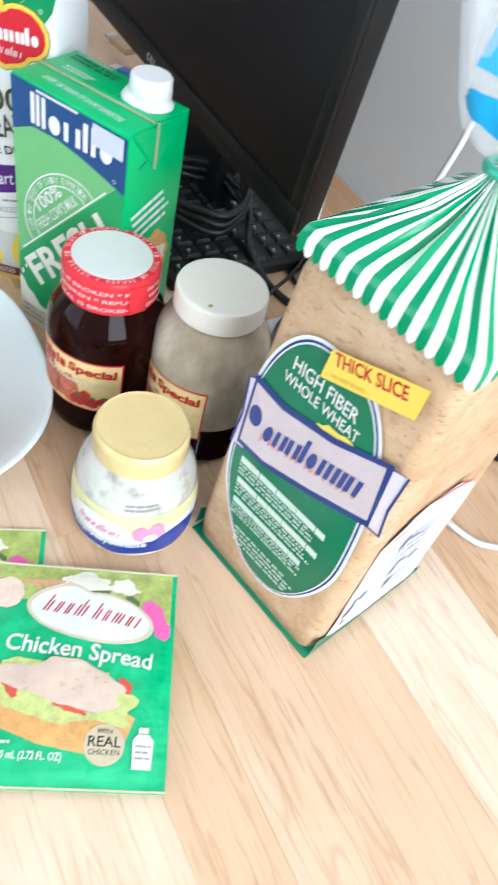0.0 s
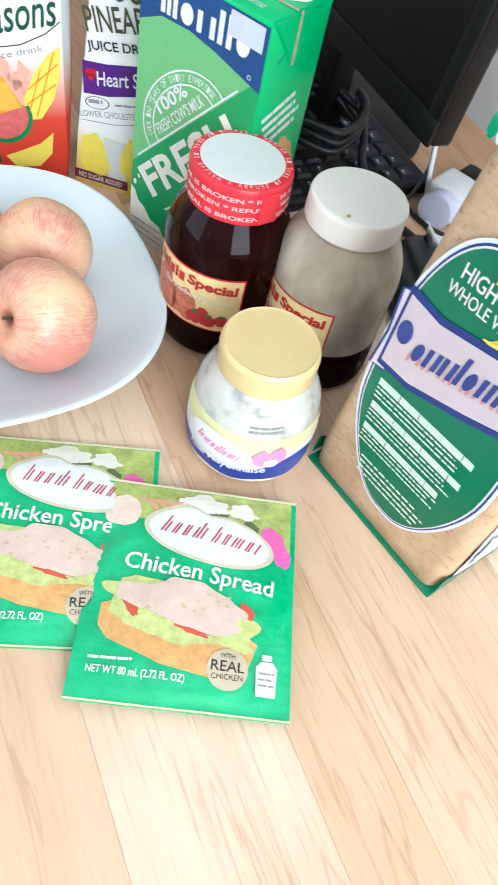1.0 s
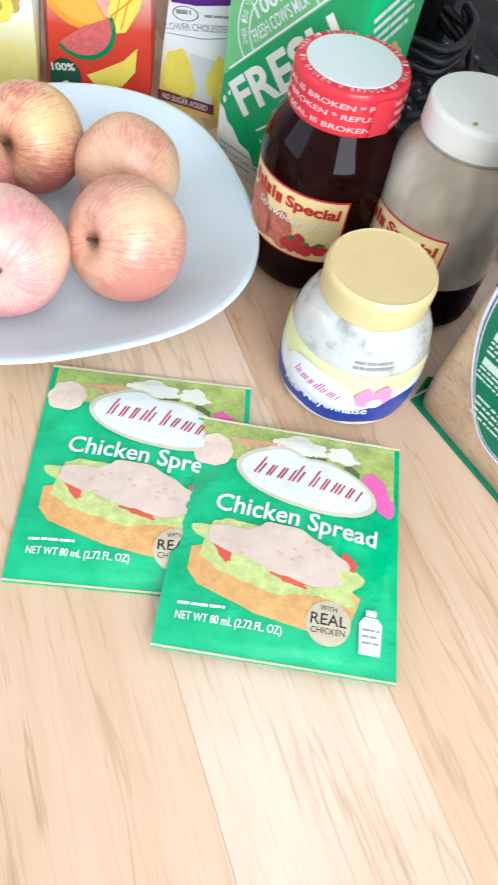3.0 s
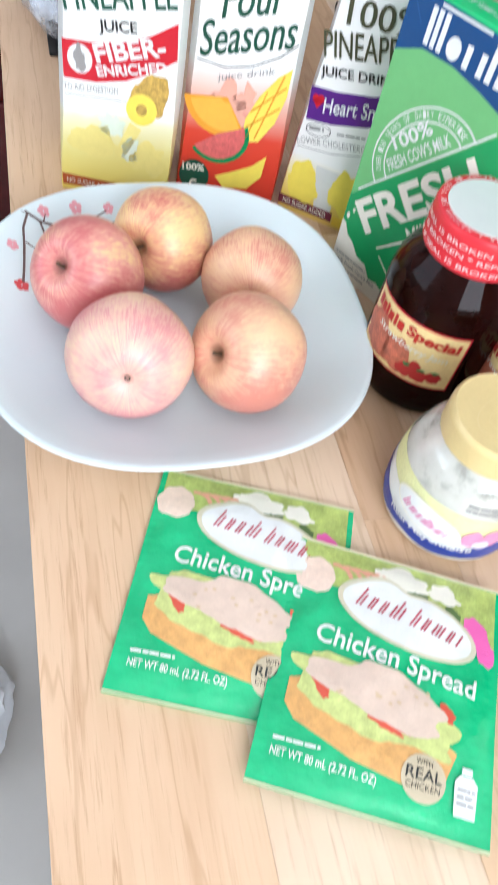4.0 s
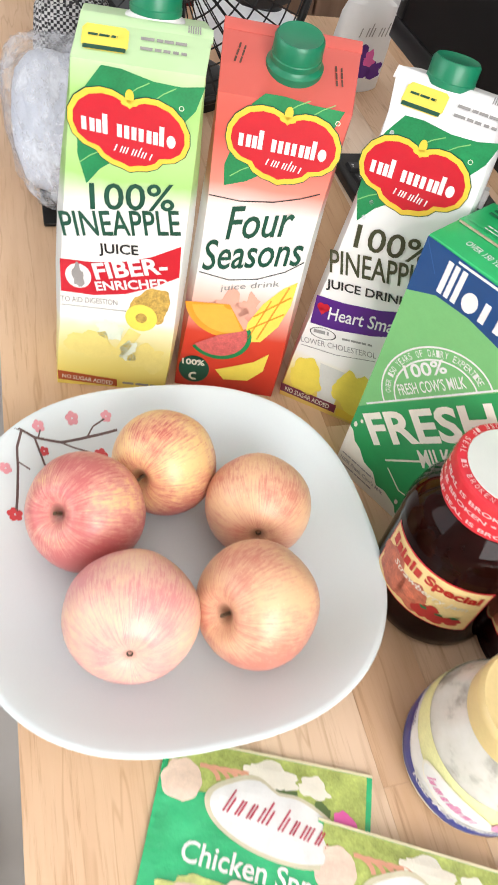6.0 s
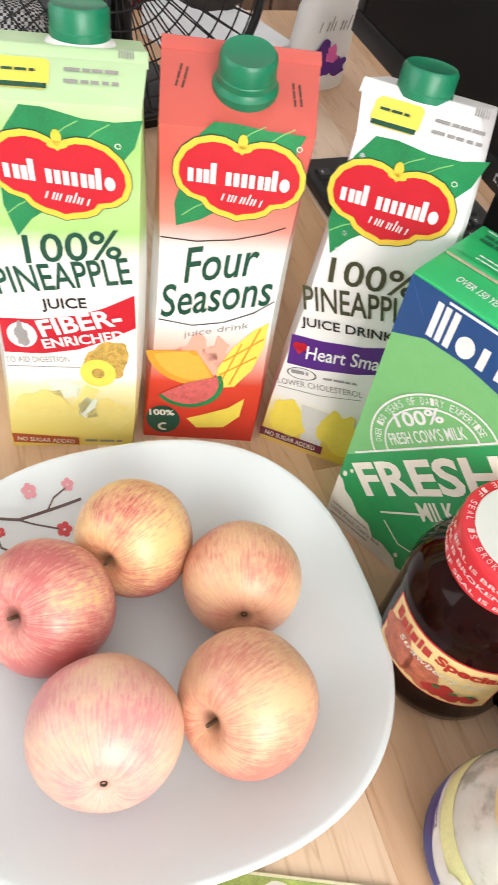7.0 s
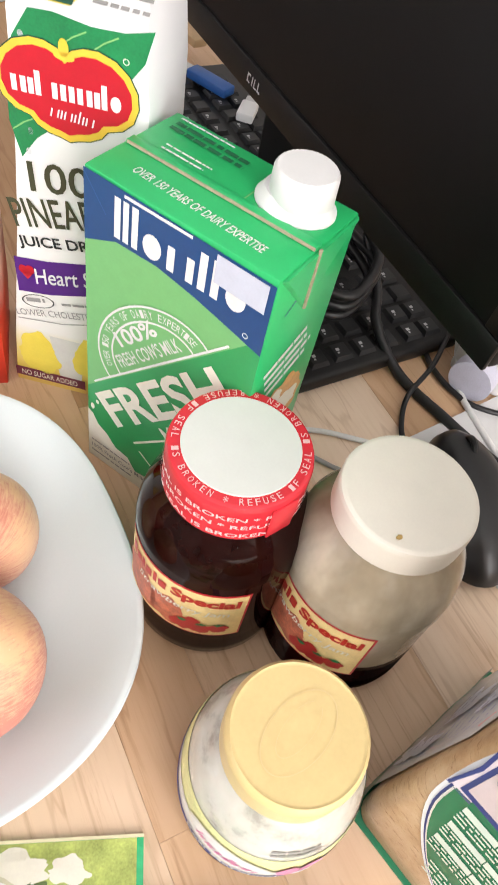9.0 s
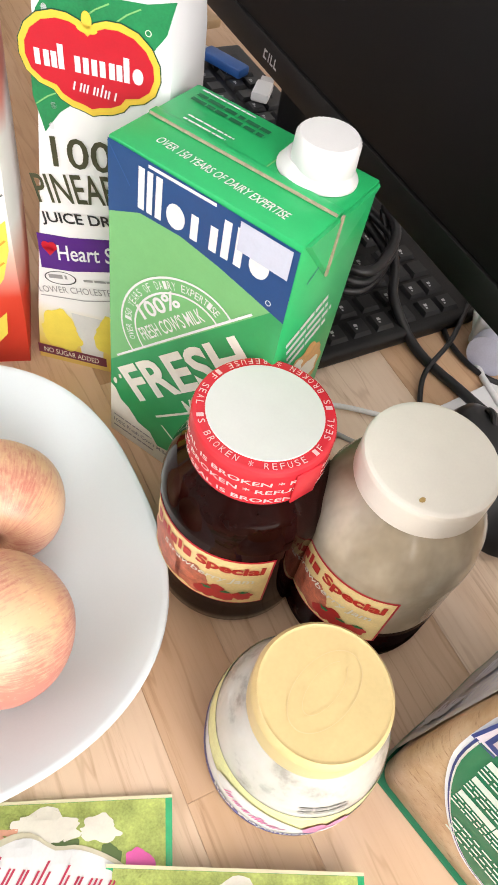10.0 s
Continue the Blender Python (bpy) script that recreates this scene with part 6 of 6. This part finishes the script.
def usb(m, mat, label, long):
    th = thing("usb_stick", m, label, "usb stick", "usb sticks")
    part("shell", box(-0.008, 0, 0, 0.008, long, 0.009, 0.002), mat, th)
    part("plug", box(-0.006, long, 0.0022, 0.006, long + 0.012, 0.0066, 0.0003), plain("plug_steel", (0.6, 0.6, 0.6), 0.3, 0.9), th, "steel plug")


usb(BACK @ pose(0.471, 0.549, 0.0166, 0, 0, 25), plain("usb_blue", (0.02, 0.10, 0.34), 0.4), "blue plastic stick lying on the keyboard", 0.048)
usb(BACK @ pose(0.465, 0.506, 0.0166, 0, 0, -40), WHITEPLASTIC, "white plastic stick lying on the keyboard", 0.026)
usb(BACK @ pose(0.482, 0.640, 0.0166, 0, 0, 10), plain("usb_tan", (0.45, 0.30, 0.16), 0.5), "tan stick lying behind the keyboard", 0.04)


def plug():
    th = thing("power_adapter", BACK @ pose(0.515, 0.190, 0, 0, 0, 25), "white and black power adapter lying on the table", "adapter")
    part("body", box(-0.02, -0.022, 0.0, 0.02, 0.022, 0.030, 0.006, 3), WHITEPLASTIC, th)
    part("end_cap", lathe([(0, 0), (0.014, 0), (0.016, 0.004), (0.016, 0.016), (0, 0.018)], 24), plain("adapter_lilac", (0.55, 0.55, 0.66), 0.4), th, "pale lilac end", True, pose(-0.02, 0, 0.016, 0, -90, 0))
    part("lead_block", box(0.021, -0.018, 0, 0.055, 0.018, 0.022, 0.004), BLACK, th)


plug()


def freshener():
    th = thing("air_freshener", BACK @ pose(0.424, 0.790, 0, 0, 4, 14), "white air freshener bottle with purple flower print", "air freshener")
    rows = []
    for z, a, b in ((0, 0.036, 0.016), (0.004, 0.041, 0.018), (0.05, 0.0405, 0.0175), (0.085, 0.038, 0.016), (0.098, 0.033, 0.014), (0.104, 0.020, 0.008)):
        rows.append([Vector((a * math.copysign(abs(math.cos(q)) ** 0.8, math.cos(q)), b * math.copysign(abs(math.sin(q)) ** 0.8, math.sin(q)), z)) for q in [2 * math.pi * k / 36 for k in range(36)]])
    part("bottle", loft(rows), WHITEPLASTIC, th)
    print_on("maker_mark", join(*mark(-0.022, 0.066, 0.042, 0.015, "nlnil", 0.11, 3, 0.25)), I_GREY, th, lambda u, v: (u, -0.0186, v), "dark script as plain shapes")
    print_on("flower_print", join(blob(-0.006, 0.036, 0.017, 0.015, 0.4, 3), blob(0.016, 0.030, 0.011, 0.012, 0.4, 7)), I_PURPLE, th, lambda u, v: (u, -0.0189, v), "purple printed flowers")
    print_on("flower_light", join(blob(0.004, 0.042, 0.009, 0.008, 0.4, 5)), I_PINK, th, lambda u, v: (u, -0.0192, v))


freshener()


def fan():
    th = thing("table_fan", BACK @ pose(0.183, 0.735, 0, 0, 0, -14), "black table fan with a wire guard", "fan")
    wire = plain("wire_black", (0.015, 0.015, 0.016), 0.4, 0.2)
    R, zc = 0.138, 0.150
    tilt = Matrix.Translation((0, 0, zc)) @ pose(0, 0, 0, -18, 0, 0)

    def dome(r, s=-1):
        return s * 0.048 * (1 - (r / R) ** 2.4)
    for r in (0.03, 0.045, 0.06, 0.075, 0.09, 0.105, 0.12, 0.132):
        part("guard_ring", tube([(r * math.cos(a), dome(r), r * math.sin(a)) for a in [2 * math.pi * k / 14 for k in range(14)]], 0.0009, 5, True), wire, th, "", True, tilt)
    for s in (-1, 1):
        first = part("guard_spoke", tube([(r, dome(r, s), 0) for r in (0.022, 0.06, 0.1, 0.125, R)], 0.0008, 5), wire, th, "", True, tilt)
        for k in range(1, 44):
            one = new("guard_spoke", first.data)
            one.parent = th
            one.matrix_basis = tilt @ pose(0, 0, 0, 0, 360 * k / 44, 0)
    part("rim", tube([(R * math.cos(a), 0, R * math.sin(a)) for a in [2 * math.pi * k / 20 for k in range(20)]], 0.0042, 8, True), BLACK, th, "", True, tilt)
    part("hub", lathe([(0, 0.052), (0.022, 0.050), (0.024, 0.044), (0, 0.044)], 32), BLACK, th, "", True, tilt @ pose(0, 0, 0, 90, 0, 0))
    for k in range(3):
        a0 = 2 * math.pi * k / 3
        rows = []
        for j in range(8):
            r = 0.024 + 0.1 * j / 7
            w = 0.5 * (0.35 + 0.65 * math.sin(math.pi * (0.15 + 0.8 * j / 7)))
            rows.append([Vector((r * math.cos(a0 + d * w), -0.016 * d + t, r * math.sin(a0 + d * w))) for d, t in ((-1, 0), (0, 0.003), (1, 0), (1, 0.0016), (0, 0.0046), (-1, 0.0016))])
        part("blade", loft(rows), plain("fan_blade", (0.03, 0.03, 0.032), 0.3), th, "", True, tilt)
    part("motor", lathe([(0, -0.075), (0.030, -0.070), (0.036, -0.02), (0.02, 0.0), (0, 0.0)], 32), BLACK, th, "", True, tilt @ pose(0, 0, 0, 90, 0, 0))
    part("column", lathe([(0, 0.01), (0.016, 0.01), (0.013, 0.12), (0, 0.125)], 24), BLACK, th, "", True, pose(0, 0.045, 0))
    part("foot", lathe([(0, 0), (0.075, 0), (0.075, 0.008), (0.06, 0.016), (0, 0.02)], 40), BLACK, th, "", True, pose(0, 0.045, 0))


fan()


def plastic_bag():
    th = thing("plastic_bag", BACK @ pose(0.062, 0.605, 0.0046, 0, 0, 3), "crumpled clear plastic bag with a white packet inside", "plastic bag")

    def sack(ax, ay, az, crease, seed):
        bm = bmesh.new()
        bmesh.ops.create_icosphere(bm, subdivisions=5, radius=1)
        for v in bm.verts:
            p = v.co.copy()
            q = Vector((p.x * 3.2, p.y * 1.1, p.z * 1.4 + seed))
            ridge = 1 - abs(noise.noise(q * 1.3)) * 2
            ridge2 = 1 - abs(noise.noise(q * 3.1 + Vector((4, 2, 1)))) * 2
            f = 1 + 0.10 * noise.noise(p * 1.4 + Vector((seed, 0, 0))) + crease * (0.06 * ridge + 0.035 * ridge2)
            e = [math.copysign(abs(c) ** 0.75, c) for c in p]
            v.co = Vector((e[0] * ax * f, e[1] * ay * f, max(0.0003, az * (1 + e[2] * f))))
        return bm
    m = Nodes("bag_film", 0.14)
    v = m.coords((1, 0.35, 1))
    m.base((0.80, 0.83, 0.88))
    al = m.ramp(m.noise(60, 5, v, 0.7), [(0.40, (0.10, 0.10, 0.10)), (0.66, (0.60, 0.60, 0.60))])
    m.link(al, m.b.inputs["Alpha"])
    m.bump(m.noise(55, 3, v), 0.4, 0.003)
    part("film", sack(0.050, 0.112, 0.043, 1.0, 1.0), m.mat, th, "crumpled clear film")
    part("packet", sack(0.042, 0.096, 0.038, 0.5, 5.0), plain("bag_packet", (0.66, 0.70, 0.78), 0.5, vary=0.14, scale=30), th, "pale blue-white packet inside the bag")


plastic_bag()
tray = part("black_tray", box(0.037, 0.500, 0.0003, 0.11, 0.71, 0.0045, 0.0015), BLACK, None, "", True, BACK.copy())
tagged(tray, "thin black tray under the plastic bag", "tray")


def woven_pouch():
    m = Nodes("black_white_weave", 0.8)
    v = m.coords()
    chk = m.n("ShaderNodeTexChecker", Scale=330.0)
    chk.inputs["Color1"].default_value = (0.02, 0.02, 0.022, 1)
    chk.inputs["Color2"].default_value = (0.55, 0.55, 0.55, 1)
    tw = m.n("ShaderNodeVectorMath")
    tw.operation = "ADD"
    m.link(v, tw.inputs[0])
    tw.inputs[1].default_value = (0.001, 0.001, 0.001)
    m.link(tw.outputs[0], chk.inputs["Vector"])
    m.base(m.mix(chk.outputs["Color"], m.ramp(m.noise(25, 3, v), [(0.4, (0.3, 0.3, 0.3)), (0.6, (1, 1, 1))]), 0.6, "MULTIPLY"))
    rows = []
    for z, g in ((0.0, 0.85), (0.006, 1.0), (0.05, 1.02), (0.085, 0.95), (0.10, 0.8), (0.104, 0.5)):
        rows.append([Vector((0.040 * g * math.copysign(abs(math.cos(q)) ** 0.6, math.cos(q)), 0.026 * g * math.copysign(abs(math.sin(q)) ** 0.6, math.sin(q)) + 0.06 * z, z)) for q in [2 * math.pi * k / 40 for k in range(40)]])
    ob = part("woven_pouch", loft(rows), m.mat, None, "", True, BACK @ pose(0.085, 0.742, 0, 0, 0, -12))
    tagged(ob, "black and white woven fabric pouch behind the plastic bag", "pouch")


woven_pouch()


# ---------- beyond the table ----------
def cabinet():
    th = thing("wooden_cabinet", TAB @ pose(0.425, 1.26, Z0), "dark brown wooden cabinet standing behind the table", "cabinet")
    wd = Nodes("cabinet_wood", 0.4)
    v = wd.coords((40, 40, 2.5))
    wd.base(wd.ramp(wd.noise(1.0, 4, v), [(0.3, (0.13, 0.07, 0.042)), (0.7, (0.24, 0.14, 0.09))]))
    part("carcass", box(0, 0, 0, 0.22, 0.4, 0.86, 0.004), wd.mat, th)
    part("door", box(0.004, -0.018, 0.05, 0.108, -0.001, 0.85, 0.003), wd.mat, th)
    part("door", box(0.112, -0.018, 0.05, 0.216, -0.001, 0.85, 0.003), wd.mat, th)
    for x in (0.098, 0.122):
        part("knob", lathe([(0, 0), (0.006, 0), (0.005, 0.008), (0.009, 0.014), (0, 0.018)], 16), plain("knob_brass", (0.45, 0.32, 0.12), 0.3, 0.9), th, "brass knob", True, pose(x, -0.018, 0.5, 90, 0, 0))


def red_chest():
    th = thing("red_cabinet", TAB @ pose(-0.62, 1.22, Z0), "dark red wooden chest standing behind the table", "cabinet")
    mt = plain("red_lacquer", (0.085, 0.010, 0.010), 0.25, vary=0.3, scale=12)
    part("carcass", box(0, 0, 0, 1.02, 0.4, 0.84, 0.004), mt, th)
    for k in range(3):
        part("drawer", box(0.02, -0.016, 0.06 + 0.26 * k, 1.0, -0.001, 0.30 + 0.26 * k, 0.004), mt, th)


def bottle():
    th = thing("dark_bottle", TAB @ pose(0.352, 0.95, 0), "black plastic bottle standing behind the fan", "bottle")
    part("body", lathe([(0, 0), (0.020, 0), (0.022, 0.004), (0.022, 0.13), (0.019, 0.15), (0.011, 0.165), (0.011, 0.175), (0, 0.175)], 40), plain("bottle_black", (0.010, 0.010, 0.012), 0.12), th)
    part("cap", lathe([(0, 0.172), (0.0135, 0.172), (0.0135, 0.195), (0, 0.196)], 30), BLACK, th)


cabinet()
red_chest()
bottle()
carton = part("white_box", box(0, 0, 0, 0.11, 0.16, 0.035, 0.002), plain("white_card", (0.74, 0.76, 0.78), 0.6, vary=0.04), None, "", False, BACK @ pose(0.305, 0.78, 0.0, 0, 0, 20))
tagged(carton, "white card box lying behind the juice cartons", "box")


def floor_bag():
    th = thing("white_bag", TAB @ pose(-0.20, 0.170, Z0), "crumpled white plastic bag lying on the floor", "bag")
    bm = bmesh.new()
    bmesh.ops.create_icosphere(bm, subdivisions=4, radius=1)
    for v in bm.verts:
        p = v.co.copy()
        f = 1 + 0.2 * noise.noise(p * 2.0 + Vector((4, 0, 0))) + 0.1 * noise.noise(p * 6)
        v.co = Vector((p.x * 0.11 * f, p.y * 0.10 * f, max(0.001, 0.05 + p.z * 0.06 * f)))
    part("film", bm, plain("white_film", (0.78, 0.80, 0.84), 0.3, vary=0.05, bump=0.2), th)


floor_bag()
